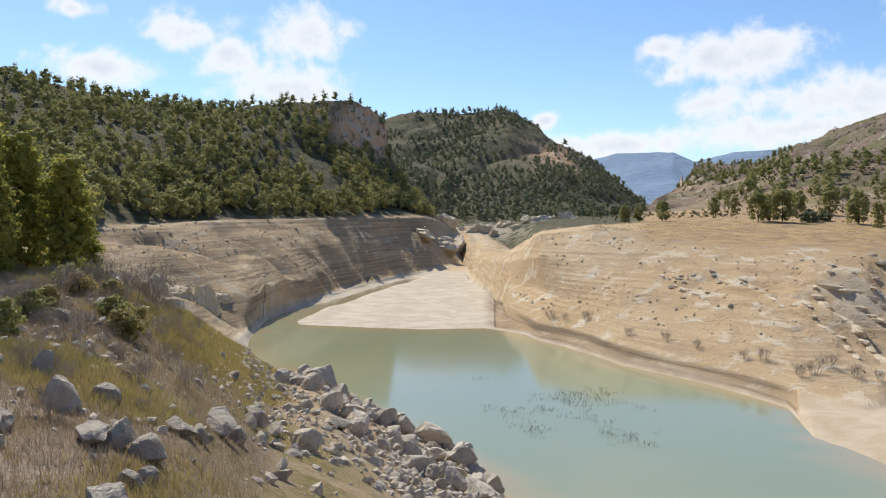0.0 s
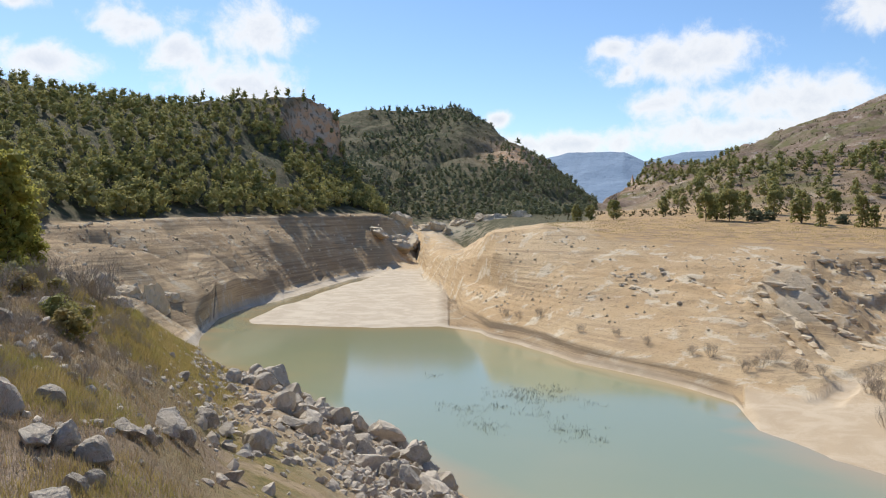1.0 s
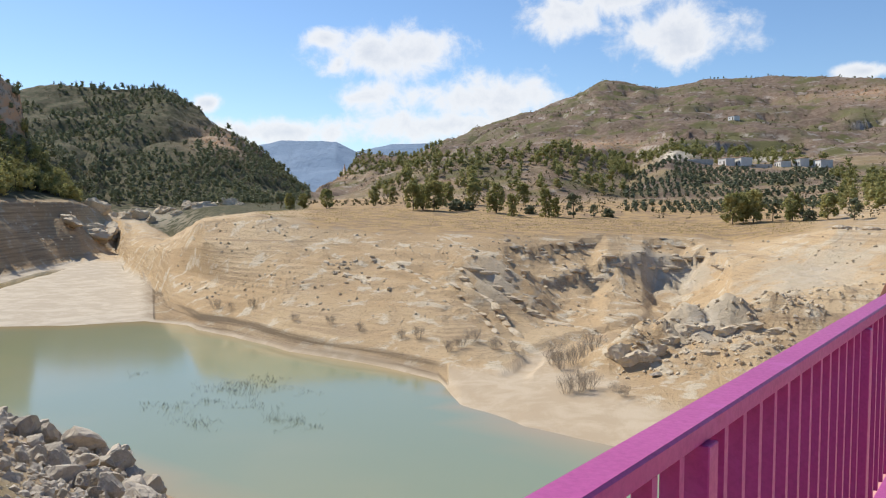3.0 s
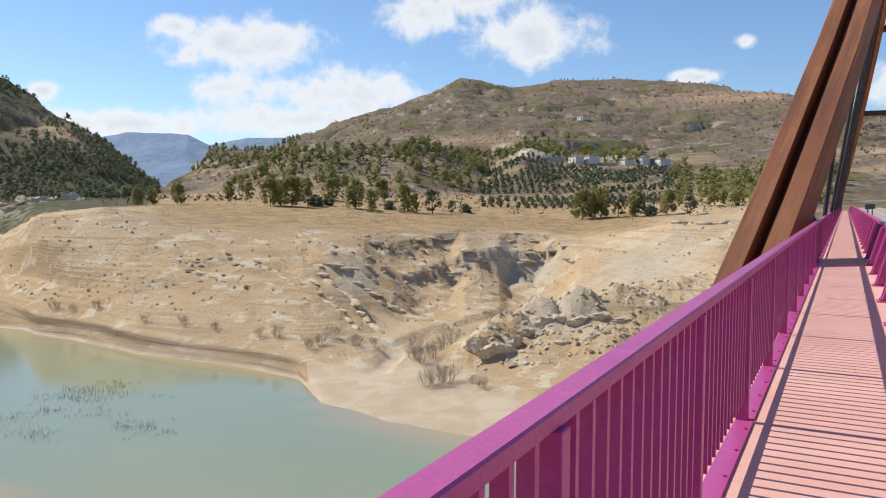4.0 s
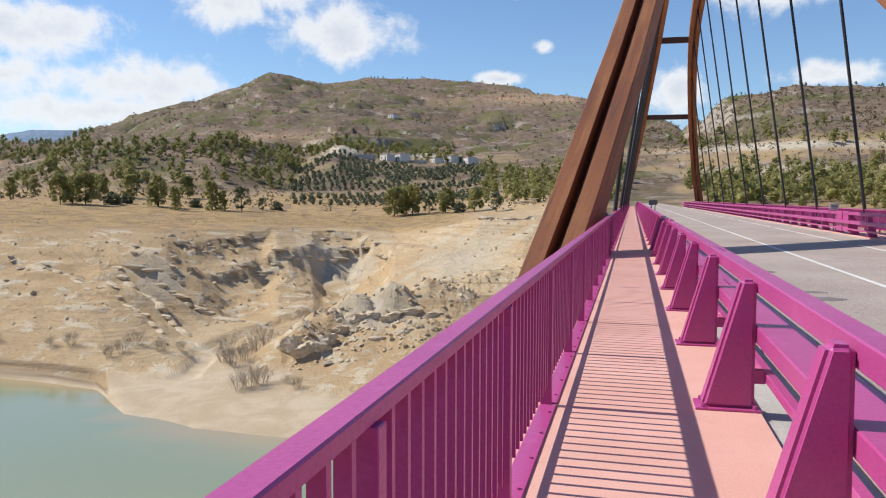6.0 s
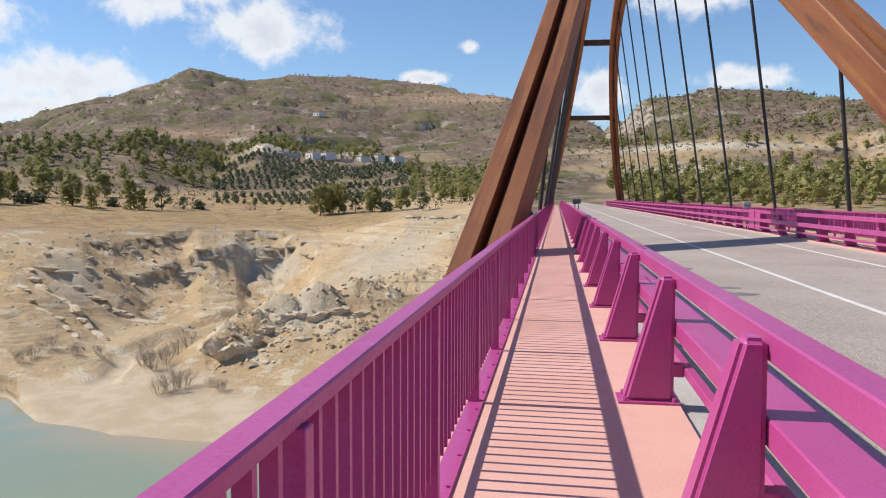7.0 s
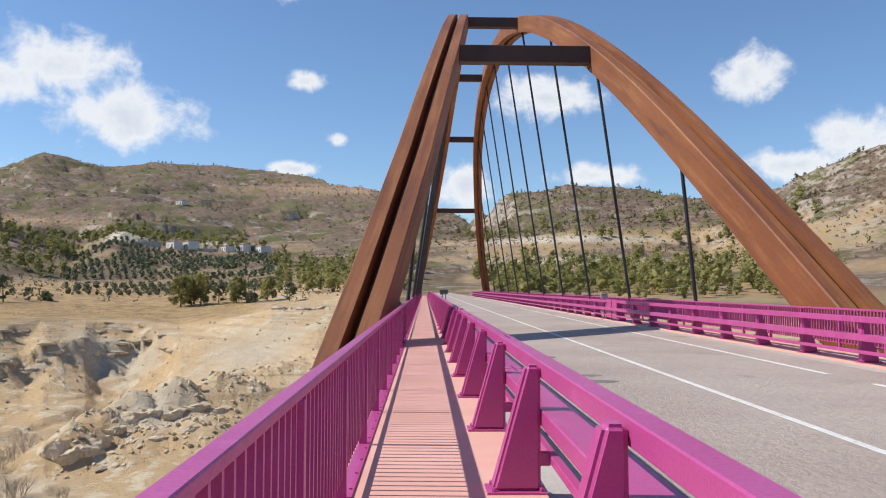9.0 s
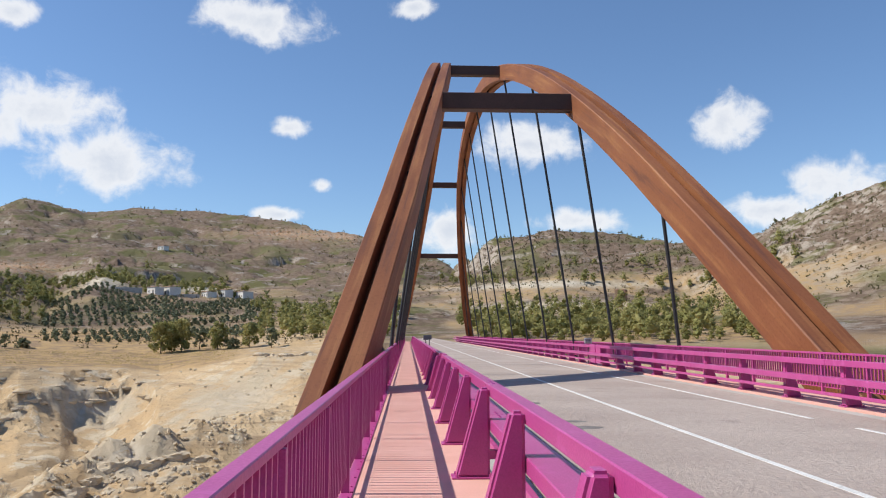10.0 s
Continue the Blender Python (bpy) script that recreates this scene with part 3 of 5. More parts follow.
def build_land():
    az = np.concatenate([np.arange(-180, -96, 2.0), np.arange(-96, 38, 0.16), np.arange(38, 180.1, 2.0)])
    ds, zs = land_lines(az)
    rings_d, rings_k = [np.full_like(az, 0.3), ds[0]], [0.0, 0.0]
    for k in range(1, len(ds)):
        for j in range(1, STEPS[k] + 1):
            u = j / STEPS[k]
            rings_d.append(ds[k - 1] + u * (ds[k] - ds[k - 1]))
            rings_k.append(k - 1 + u)
    D = np.array(rings_d)
    A = np.broadcast_to(az, D.shape)
    X, Y = D * np.sin(np.radians(A)), D * np.cos(np.radians(A))
    Z = land_height(X.ravel(), Y.ravel()).reshape(D.shape)
    # land under the deck of the bridge stays below it
    under = (X > -1.5) & (X < 11.5) & (Y < 152) & (Y > -30)
    Z = np.where(under, np.minimum(Z, -1.6), Z)
    cut = np.clip((np.abs(X - 4.9) - 7) / 22, 0, 1)
    cut = np.maximum(cut, np.clip((Y - 235) / 100, 0, 1))
    lane = (Y >= 150) & (Y < 345)
    Z = np.where(lane, np.where(cut < 1, -0.3 + (np.maximum(Z, -4) + 0.3) * cut ** 1.3, Z), Z)
    nr, na = D.shape
    co = np.stack([X, Y, Z], -1).reshape(-1, 3)
    i, j = np.meshgrid(np.arange(nr - 1), np.arange(na - 1), indexing="ij")
    q = (i * na + j).ravel()
    faces = np.stack([q, q + 1, q + na + 1, q + na], -1)[:, ::-1]
    me = bpy.data.meshes.new("ground")
    me.from_pydata(co.tolist(), [], faces.tolist())
    me.materials.append(M_GROUND)
    me.shade_smooth()
    # what covers the land, and where shade is put into its colour
    ds2, _ = land_lines(wander(A.ravel(), D.ravel()))
    dd, aa, zz = D.ravel(), A.ravel(), Z.ravel()
    x, y = X.ravel(), Y.ravel()
    n = fbm(x / 14, y / 14, 1.7, 4)
    past = lambda k, w: np.clip((dd - ds2[k] + n * 6) / w + 0.5, 0, 1)
    left = np.clip((-46.2 - aa) / 1.0, 0, 1)
    forest = past(10, 6) * left
    scrub = np.maximum(past(11, 20), past(9, 10) * np.clip((aa + 5) / 3, 0, 1)) * (1 - left)
    field = past(9, 3) * (1 - past(11, 20)) * (1 - left) * np.clip((-8 - aa) / 6, 0, 1)
    ochre = np.clip(fbm(x / 24, y / 24, 17.0, 4) * 3 + 0.45, 0, 1) * np.clip((34 - zz) / 6, 0, 1) * np.clip((dd - 150) / 20, 0, 1) * np.interp(aa, [-48, -42, -2, 3], [0, 0.45, 0.5, 0.95])
    scrub = scrub * (1 - 0.8 * ochre)
    field = np.maximum(field, ochre * past(10, 10))
    sand = np.clip((-16.9 - zz + n * 0.4) / 0.5, 0, 1) * np.clip((dd - ds2[4]) / 4, 0, 1)
    sand = sand * np.clip(np.where(aa < -57, 1, np.where(aa > -36.5, 1, (ds2[5] + 2 - dd))), 0, 1)
    cliff = bell(aa, -66.3, 2.0) * bell(zz, 42, 13) * (dd > 340) * (dd < 380) * 1.8
    cliff += 0.8 * bell(aa, -52, 2.6) * bell(zz, 48, 14) * (dd > 500) + 0.45 * bell(aa, -44, .7) * bell(zz, 30, 18) * (dd > 700)
    cliff += 0.7 * bell(aa, -26, 3) * bell(zz, 44, 7) * (dd > 430) + 0.6 * bell(aa, -7, 5) * bell(zz, 100, 14) * (dd > 600)
    pale = bell(aa, -20.7, 1.5) * bell(zz, 27, 6) * (dd > 400) * (dd < 470) + 0.9 * bell(aa, -14.5, 3.4) * bell(zz, 27, 4) * (dd > 400) * (dd < 500)
    pale += 0.95 * bell(aa, 10, 9) * (bell(zz, 25, 3) + 0.7 * bell(zz, 12, 4)) * (dd > 200) * (dd < 470) + 0.4 * bell(aa, 29, 4) * bell(zz, 22, 12) * (dd > 200)
    pale += 0.75 * bell(aa, -33.3, 3.0) * bell(dd, 126, 13) + 0.9 * bell(aa, -21, 3.6) * bell(dd, 158, 9) + 0.8 * bell(aa, -18.5, 4.0) * bell(dd, 98, 10) + 0.7 * bell(aa, -12, 5) * bell(dd, 132, 16)
    pale += 0.6 * bell(aa, -57, 3.2) * bell(zz, -5, 5) * (dd > 300)
    grass = np.clip((past(0, 4) - past(2, 10)) * np.clip((-62 - aa) / 8, 0, 1) * np.clip(1.1 - np.abs(y - 9 - n * 9) / 11, 0, 1), 0, 1)
    near = (1 - past(2, 14)) * np.clip((-50 - aa) / 4, 0, 1) * np.clip(0.45 + (-71 - aa) / 8, 0.45, 1)
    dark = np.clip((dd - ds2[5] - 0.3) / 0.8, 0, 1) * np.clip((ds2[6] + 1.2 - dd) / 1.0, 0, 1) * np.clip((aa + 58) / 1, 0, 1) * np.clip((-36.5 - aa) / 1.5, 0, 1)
    # left bank: grey-brown soil, and the trees' shade put into the colour
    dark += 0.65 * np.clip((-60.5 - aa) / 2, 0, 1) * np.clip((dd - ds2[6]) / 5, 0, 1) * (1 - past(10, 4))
    # dark band along the upper scarp: shadow under its overhang, as colour
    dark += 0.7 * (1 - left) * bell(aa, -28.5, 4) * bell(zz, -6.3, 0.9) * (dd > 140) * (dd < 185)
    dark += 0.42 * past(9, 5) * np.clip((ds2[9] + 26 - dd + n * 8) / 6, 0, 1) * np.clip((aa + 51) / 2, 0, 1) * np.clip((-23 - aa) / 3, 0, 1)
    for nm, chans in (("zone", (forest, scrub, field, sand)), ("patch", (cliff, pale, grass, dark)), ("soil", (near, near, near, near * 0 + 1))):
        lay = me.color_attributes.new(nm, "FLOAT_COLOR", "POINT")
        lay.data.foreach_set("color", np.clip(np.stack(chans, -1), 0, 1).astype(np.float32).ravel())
    ob = new("ground", me)
    tagged(ob, "dry beige reservoir banks rising to wooded and scrubby hills", "ground", kind="structure")


def build_backdrop():
    """The mountains beyond the valley's end, with blue haze put into colour and glow."""
    crest_a = ((-62, 2700, 170), (-50.5, 2700, 185), (-48.4, 2700, 211), (-46.5, 2700, 211), (-44.6, 2700, 208), (-43.2, 2700, 176), (-41.5, 2700, 160), (-35, 2700, 120))
    crest_b = ((-47, 3600, 190), (-43.4, 3600, 230), (-40.6, 3600, 268), (-37.4, 3600, 278), (-33, 3600, 250), (-28, 3600, 180))
    for crest in (crest_a, crest_b):
        a, d, z = np.array(crest, float).T
        az = np.arange(a[0], a[-1], 0.12)
        verts, faces, n = [], [], 24
        for i in range(n + 1):
            u = i / n
            dist = np.interp(az, a, d) - (1 - u) * 900
            x, y = dist * np.sin(np.radians(az)), dist * np.cos(np.radians(az))
            h = np.interp(az, a, z) * u ** 1.3 + fbm(x / 220, y / 220, 0.5, 5) * 34 * math.sin(math.pi * min(u, 0.93)) + fbm(x / 60, y / 60, 1.5, 3) * 5
            verts += np.stack([x, y, h], -1).tolist()
        m = len(az)
        faces = [(i * m + j, i * m + j + 1, (i + 1) * m + j + 1, (i + 1) * m + j) for i in range(n) for j in range(m - 1)]
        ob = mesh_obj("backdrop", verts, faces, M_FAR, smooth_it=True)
        tagged(ob, "mountain range at the valley's end, coloured and glowing as blue haze", "backdrop", kind="structure")


def build_water():
    xs, ys = np.arange(-300, 41, 4.0), np.arange(-4, 261, 4.0)
    X, Y = np.meshgrid(xs, ys)
    depth = WATER_Z - land_height(X.ravel(), Y.ravel())
    me = bpy.data.meshes.new("water")
    n = len(xs)
    faces = [(j * n + i, j * n + i + 1, (j + 1) * n + i + 1, (j + 1) * n + i) for j in range(len(ys) - 1) for i in range(n - 1)]
    me.from_pydata(np.stack([X.ravel(), Y.ravel(), np.full(X.size, WATER_Z)], -1).tolist(), [], faces)
    me.materials.append(M_WATER)
    lay = me.color_attributes.new("shallow", "FLOAT_COLOR", "POINT")
    s = np.clip(1 - depth / 1.0, 0, 1)
    lay.data.foreach_set("color", np.stack([s, s, s, np.ones_like(s)], -1).astype(np.float32).ravel())
    tagged(new("water", me), "shallow murky green reservoir water reflecting the sky", "water", kind="structure")


build_land()
build_backdrop()
build_water()


# ---- bridge: deck, road, footways ----
Y0, Y1, MID = -14.0, 151.0, 4.9       # ends of the deck and its axis
ROAD_Z = -0.04


def mirror_x(x):
    return 2 * MID - x


def structure(name, bm, mat, label, category):
    ob = obj(name, bm, mat)
    return tagged(ob, label, category, kind="structure")


structure("bridge_deck", box(-0.72, mirror_x(-0.72), Y0, Y1, -1.1, -0.12, 0.03), M_CONCRETE, "grey concrete bridge deck slab under road and footways", "bridge deck")
for name, x0, x1 in (("footway_left", -0.71, 0.9), ("footway_right", mirror_x(0.9), mirror_x(-0.71))):
    structure(name, box(x0, x1, Y0, Y1, -0.116, 0.0), M_PINK, "salmon-pink concrete footway along the bridge edge", "footway")
for x0, x1 in ((0.93, 1.3), (mirror_x(1.3), mirror_x(0.93))):
    structure("gutter", box(x0, x1, Y0, Y1, -0.116, -0.05), M_CONCRETE, "pale concrete gutter strip beside the road", "gutter")
structure("road", box(1.304, mirror_x(1.304), Y0, 330, -0.115, ROAD_Z), M_ASPHALT, "worn grey asphalt road with patches", "road")
for name, x, w in (("centre_line", 4.36, 0.1), ("edge_line", 7.35, 0.1), ("edge_line", 1.72, 0.1)):
    bm = bmesh.new()
    if name == "centre_line":
        add_box(bm, x - w / 2, x + w / 2, Y0, 329, ROAD_Z, ROAD_Z + 0.004)
    else:
        y = -17.6
        while y < 310:
            add_box(bm, x - w / 2, x + w / 2, max(y, Y0), y + 14.5, ROAD_Z, ROAD_Z + 0.004)
            y += 16.0
    structure(name, bm, M_LINE, "white painted road line, slightly worn", "road marking")


# ---- railings and barriers ----
POST_STEP, BALUSTERS = 2.0, 14


def build_railing(side):
    """Footway railing: handrail, posts, flat bars, base strip. side: +1 left, -1 right (mirrored)."""
    def sx(a, b):
        return (a, b) if side > 0 else tuple(sorted((mirror_x(a), mirror_x(b))))
    rail = thing("railing", (0, 0, 0), "purple painted steel railing with flat upright bars on the footway edge", "railing", "bridge railings")
    y_start = -0.3 - 6 * POST_STEP + 2.0
    y_end = 150.0
    hx = sx(-0.645, -0.56)
    part("handrail", box(hx[0], hx[1], y_start, y_end, 0.985, 1.035, 0.006), M_PURPLE, rail, "flat-topped purple handrail")
    bx = sx(-0.60, -0.585)
    part("bottom_rail", box(bx[0] - 0.006, bx[1] + 0.006, y_start, y_end, 0.165, 0.19), M_PURPLE, rail)
    n = int((y_end - y_start) / POST_STEP)
    px = sx(-0.625, -0.545)
    proto = {}
    rest = bmesh.new()
    for i in range(n + 1):
        y = y_start + i * POST_STEP
        if "post" not in proto:
            proto["post"] = part("post", box(px[0], px[1], -0.031, 0.031, 0.0, 0.985, 0.003), M_PURPLE, rail)
            proto["post"].location.y = y
        else:
            o = new("post", proto["post"].data)
            o.parent, o.location.y = rail, y
        for k in range(1, BALUSTERS):
            yb = y + k * POST_STEP / BALUSTERS
            if yb > y_end:
                break
            lo = px[0] + 0.02, px[1] - 0.018
            if side > 0 and 0.2 < yb < 43:
                if "bar" not in proto:
                    proto["bar"] = part("baluster", box(lo[0], lo[1], -0.0135, 0.0135, 0.17, 0.987), M_PURPLE, rail)
                    proto["bar"].location.y = yb
                else:
                    o = new("baluster", proto["bar"].data)
                    o.parent, o.location.y = rail, yb
            else:
                add_box(rest, lo[0], lo[1], yb - 0.0135, yb + 0.0135, 0.17, 0.987)
        fx = sx(-0.63, -0.51)
        if "plate" not in proto:
            bm = box(fx[0], fx[1], 0.035, POST_STEP - 0.035, 0.0, 0.016, 0.003)
            for k in range(4):
                yy = 0.25 + k * 0.5
                m = Matrix.Translation(((fx[0] * 0.25 + fx[1] * 0.75) if side > 0 else (fx[0] * 0.75 + fx[1] * 0.25), yy, 0.02))
                bmesh.ops.create_cone(bm, cap_ends=True, segments=8, radius1=0.014, radius2=0.011, depth=0.014, matrix=m)
            proto["plate"] = part("base_plate", bm, M_PURPLE, rail, "bolted purple base strip")
            proto["plate"].location.y = y
        elif y + POST_STEP <= y_end:
            o = new("base_plate", proto["plate"].data)
            o.parent, o.location.y = rail, y
            o["label"] = "bolted purple base strip"
    o = part("far_bar_rest", rest, M_PURPLE, rail)
    o["kind"] = "stuff"


def tapered_post(x_in0, x_in1, x_road, half, z1):
    """A post with one upright and one sloping side, a foot plate and a rounded cap."""
    bm = bmesh.new()
    f = 1 if x_road > x_in0 else -1
    v = []
    for y in (-half, half):
        for x, z in ((x_in0, 0.015), (x_road, 0.015), (x_road, z1), (x_in1, z1)):
            v.append(bm.verts.new((x, y * (1.0 if z < 0.1 else 0.8), z)))
    for idx in ((0, 1, 2, 3), (7, 6, 5, 4), (0, 4, 5, 1), (1, 5, 6, 2), (2, 6, 7, 3), (3, 7, 4, 0)):
        bm.faces.new([v[i] for i in idx])
    bmesh.ops.recalc_face_normals(bm, faces=bm.faces[:])
    bmesh.ops.bevel(bm, geom=bm.edges[:], offset=0.026, segments=3, affect="EDGES")
    return bm


def build_barrier(side):
    """Vehicle barrier between footway and road: tapered posts and three box rails."""
    def sx(a, b):
        return (a, b) if side > 0 else tuple(sorted((mirror_x(a), mirror_x(b))))
    bar = thing("crash_barrier", (0, 0, 0), "purple painted steel crash barrier with tapered posts and box rails", "crash barrier", "bridge barriers")
    for name, a, b, z0, z1 in (("top_rail", 0.865, 1.0, 0.83, 0.955), ("middle_rail", 0.865, 1.14, 0.475, 0.60), ("lower_rail", 0.93, 1.0, 0.20, 0.27)):
        x0, x1 = sx(a, b)
        y, first = Y0, None
        while y < 150:
            bm = box(x0, x1, 0.0, 7.64, z0, z1, 0.008) if first is None else None
            if first is None:
                first = part(name, bm, M_PURPLE, bar)
                first.location.y = y
            else:
                o = new(name, first.data)
                o.parent, o.location.y = bar, y
            y += 7.65
    xin0, xin1, xr = (0.50, 0.755, 0.86) if side > 0 else tuple(mirror_x(v) for v in (0.50, 0.755, 0.86))
    proto = part("post", tapered_post(xin0, xin1, xr, 0.1, 0.93), M_PURPLE, bar)
    fx = sx(0.46, 0.905)
    fm = box(fx[0], fx[1], -0.14, 0.14, 0.0, 0.018, 0.003)
    for dx in (0.05, 0.40):
        for dy in (-0.11, 0.11):
            bmesh.ops.create_cone(fm, cap_ends=True, segments=6, radius1=0.016, radius2=0.016, depth=0.03, matrix=Matrix.Translation((fx[0] + dx, dy, 0.03)))
    foot = part("foot_plate", fm, M_PURPLE, proto)
    bx = sx(0.858, 0.935)
    blk = part("spacer", box(bx[0], bx[1], -0.05, 0.05, 0.19, 0.28), M_PURPLE, proto)
    y0 = 0.87 - 2.55 * 5 
    proto.location.y = y0
    y = y0 + 2.55
    while y < 150:
        o = new("post", proto.data)
        o.parent, o.location.y = bar, y
        for src in (foot, blk):
            c = new(src.name.split(".")[0], src.data)
            c.parent = o
        y += 2.55
    # round bolt heads on the rails' splices
    bm = bmesh.new()
    y = Y0
    for k in range(6):
        for dy in (-0.27, -0.17, -0.07, 0.07, 0.17, 0.27):
            for x, z in ((0.93, 0.957), (1.0, 0.602)):
                xx = x if side > 0 else mirror_x(x)
                bmesh.ops.create_icosphere(bm, subdivisions=1, radius=0.017, matrix=Matrix.Translation((xx, y + dy, z)) @ Matrix.Diagonal((1, 1, 0.5, 1)))
        y += 7.65
    part("splice_bolts", bm, M_BOLT, bar, "round bolt heads")


for side in (1, -1):
    build_railing(side)
    build_barrier(side)

# ---- arch ----
CROWN_Y, HALF_SPAN, RISE = 83.8, 63.5, 24.5


def rib_point(y, side):
    z = RISE * (1 - abs((y - CROWN_Y) / HALF_SPAN) ** 2.2)
    w = np.interp(z, [-8, 0, 1.5, 6, 13, 20.8, 24.5], [8.9, 6.7, 6.3, 5.25, 3.85, 2.45, 1.9])
    return Vector((MID - side * w, y, z))


def sweep(points, profile, name, mat, parent, label=""):
    """A closed profile (across, along the normal) carried along points."""
    bm = bmesh.new()
    rings = []
    for i, p in enumerate(points):
        t = (points[min(i + 1, len(points) - 1)] - points[max(i - 1, 0)]).normalized()
        across = Vector((1, 0, 0))
        across = (across - t * across.dot(t)).normalized()
        up = across.cross(t)
        deep = 1.15 + 0.4 * (1 - min(max(p.z, 0) / 24.5, 1))
        rings.append([bm.verts.new(p + across * a + up * u * deep) for a, u in profile])
    n = len(profile)
    uv = bm.loops.layers.uv.new("along")
    girth = [0.0]
    for k in range(n):
        girth.append(girth[-1] + math.dist(profile[k], profile[(k + 1) % n]))
    run = 0.0
    for i, (a, b) in enumerate(zip(rings, rings[1:])):
        step = (points[i + 1] - points[i]).length
        for k in range(n):
            f = bm.faces.new((a[k], a[(k + 1) % n], b[(k + 1) % n], b[k]))
            for loop, (u, v) in zip(f.loops, ((girth[k], run), (girth[k + 1], run), (girth[k + 1], run + step), (girth[k], run + step))):
                loop[uv].uv = (u, v)
        run += step
    bm.faces.new(rings[0])
    bm.faces.new(rings[-1][::-1])
    bmesh.ops.recalc_face_normals(bm, faces=bm.faces[:])
    return part(name, bm, mat, parent, label)


def build_arch():
    arch = thing("arch", (0, 0, 0), "rust-brown weathering steel arch with twin leaning ribs over the bridge", "arch bridge")
    # twin box with a deep groove along its upper and lower faces
    prof = [(-.62, -.5), (-.13, -.5), (-.13, -.22), (.13, -.22), (.13, -.5), (.62, -.5), (.62, .38), (.59, .41), (.15, .41), (.13, -.1), (-.13, -.1), (-.15, .41), (-.59, .41), (-.62, .38)]
    ys = [CROWN_Y + HALF_SPAN * 1.12 * math.sin(math.pi / 2 * v) for v in np.linspace(-1, 1, 81)]
    for side in (1, -1):
        sweep([rib_point(y, side) for y in ys], prof, "rib", M_STEEL, arch, "curved rust-brown box rib")
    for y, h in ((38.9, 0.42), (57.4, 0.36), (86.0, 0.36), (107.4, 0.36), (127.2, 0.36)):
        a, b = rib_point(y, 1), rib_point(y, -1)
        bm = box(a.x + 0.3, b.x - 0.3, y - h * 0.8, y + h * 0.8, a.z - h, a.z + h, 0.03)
        part("crossbeam", bm, M_BEAM, arch, "steel crossbeam between the ribs, coloured dark as in shade")
    for side in (1, -1):
        y = 30.4
        while y < 142:
            top = rib_point(y, side)
            bot = Vector((MID - side * 5.66, y, -0.3))
            d = top - bot
            bm = bmesh.new()
            m = Matrix.Translation((top + bot) / 2) @ d.to_track_quat("Z", "Y").to_matrix().to_4x4()
            bmesh.ops.create_cone(bm, cap_ends=True, segments=10, radius1=0.075, radius2=0.075, depth=d.length, matrix=m)
            cable = part("hanger", bm, M_CABLE, arch, "taut black hanger cable")
            m2 = Matrix.Translation(bot + d.normalized() * 0.5) @ d.to_track_quat("Z", "Y").to_matrix().to_4x4()
            bm = bmesh.new()
            bmesh.ops.create_cone(bm, cap_ends=True, segments=10, radius1=0.13, radius2=0.1, depth=1.0, matrix=m2)
            part("socket", bm, M_CABLE, cable)
            y += 9.65


build_arch()


# ---- plants ----
def leaf_material(name, dark, light, dry, transl=0.3):
    m = bpy.data.materials.new(name)
    m.use_nodes = True
    nt = m.node_tree
    nt.nodes.clear()
    geo = nt.nodes.new("ShaderNodeNewGeometry")
    co = geo.outputs["Position"]
    isl = geo.outputs["Random Per Island"]
    col = mix(nt, isl, dark, light)
    col = mix(nt, math_node(nt, "MULTIPLY", smooth(nt, noise_tex(nt, co, 0.33, 2), 0.42, 0.6), 0.75), col, dry)
    col = mix(nt, math_node(nt, "MULTIPLY", smooth(nt, noise_tex(nt, co, 0.21, 1), 0.5, 0.62), 0.35), col, tuple(v * 0.8 for v in dark))
    d, t, ms = nt.nodes.new("ShaderNodeBsdfPrincipled"), nt.nodes.new("ShaderNodeBsdfTranslucent"), nt.nodes.new("ShaderNodeMixShader")
    d.inputs["Roughness"].default_value = 0.75
    d.inputs["Specular IOR Level"].default_value = 0.2
    nt.links.new(col, d.inputs["Base Color"])
    nt.links.new(col, t.inputs["Color"])
    ms.inputs[0].default_value = transl
    nt.links.new(d.outputs[0], ms.inputs[1])
    nt.links.new(t.outputs[0], ms.inputs[2])
    out = nt.nodes.new("ShaderNodeOutputMaterial")
    nt.links.new(ms.outputs[0], out.inputs[0])
    return m


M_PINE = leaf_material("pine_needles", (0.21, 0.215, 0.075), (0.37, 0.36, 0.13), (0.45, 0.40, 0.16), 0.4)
# Duller, bluer needles for distant trees: aerial haze put into the colour.
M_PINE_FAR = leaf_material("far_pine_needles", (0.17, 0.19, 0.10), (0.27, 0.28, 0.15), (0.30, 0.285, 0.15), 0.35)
# Yellower needles for the near pines, with sunlight put into the colour.
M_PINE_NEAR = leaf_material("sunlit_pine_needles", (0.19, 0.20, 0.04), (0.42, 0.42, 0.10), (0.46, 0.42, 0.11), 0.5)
M_SCRUB = leaf_material("scrub_leaves", (0.11, 0.105, 0.045), (0.20, 0.175, 0.09), (0.21, 0.16, 0.09), 0.25)
M_OLIVE = leaf_material("olive_leaves", (0.11, 0.13, 0.07), (0.21, 0.23, 0.14), (0.18, 0.18, 0.10), 0.3)
M_GRASS = leaf_material("dry_grass", (0.30, 0.235, 0.085), (0.50, 0.39, 0.16), (0.30, 0.275, 0.085), 0.4)
M_WEED = leaf_material("dead_weeds", (0.26, 0.195, 0.125), (0.46, 0.36, 0.235), (0.40, 0.295, 0.15), 0.3)
M_TWIG = two_scale("bare_twigs", (0.33, 0.275, 0.21), (0.45, 0.385, 0.30), 0.9, 2, 30)
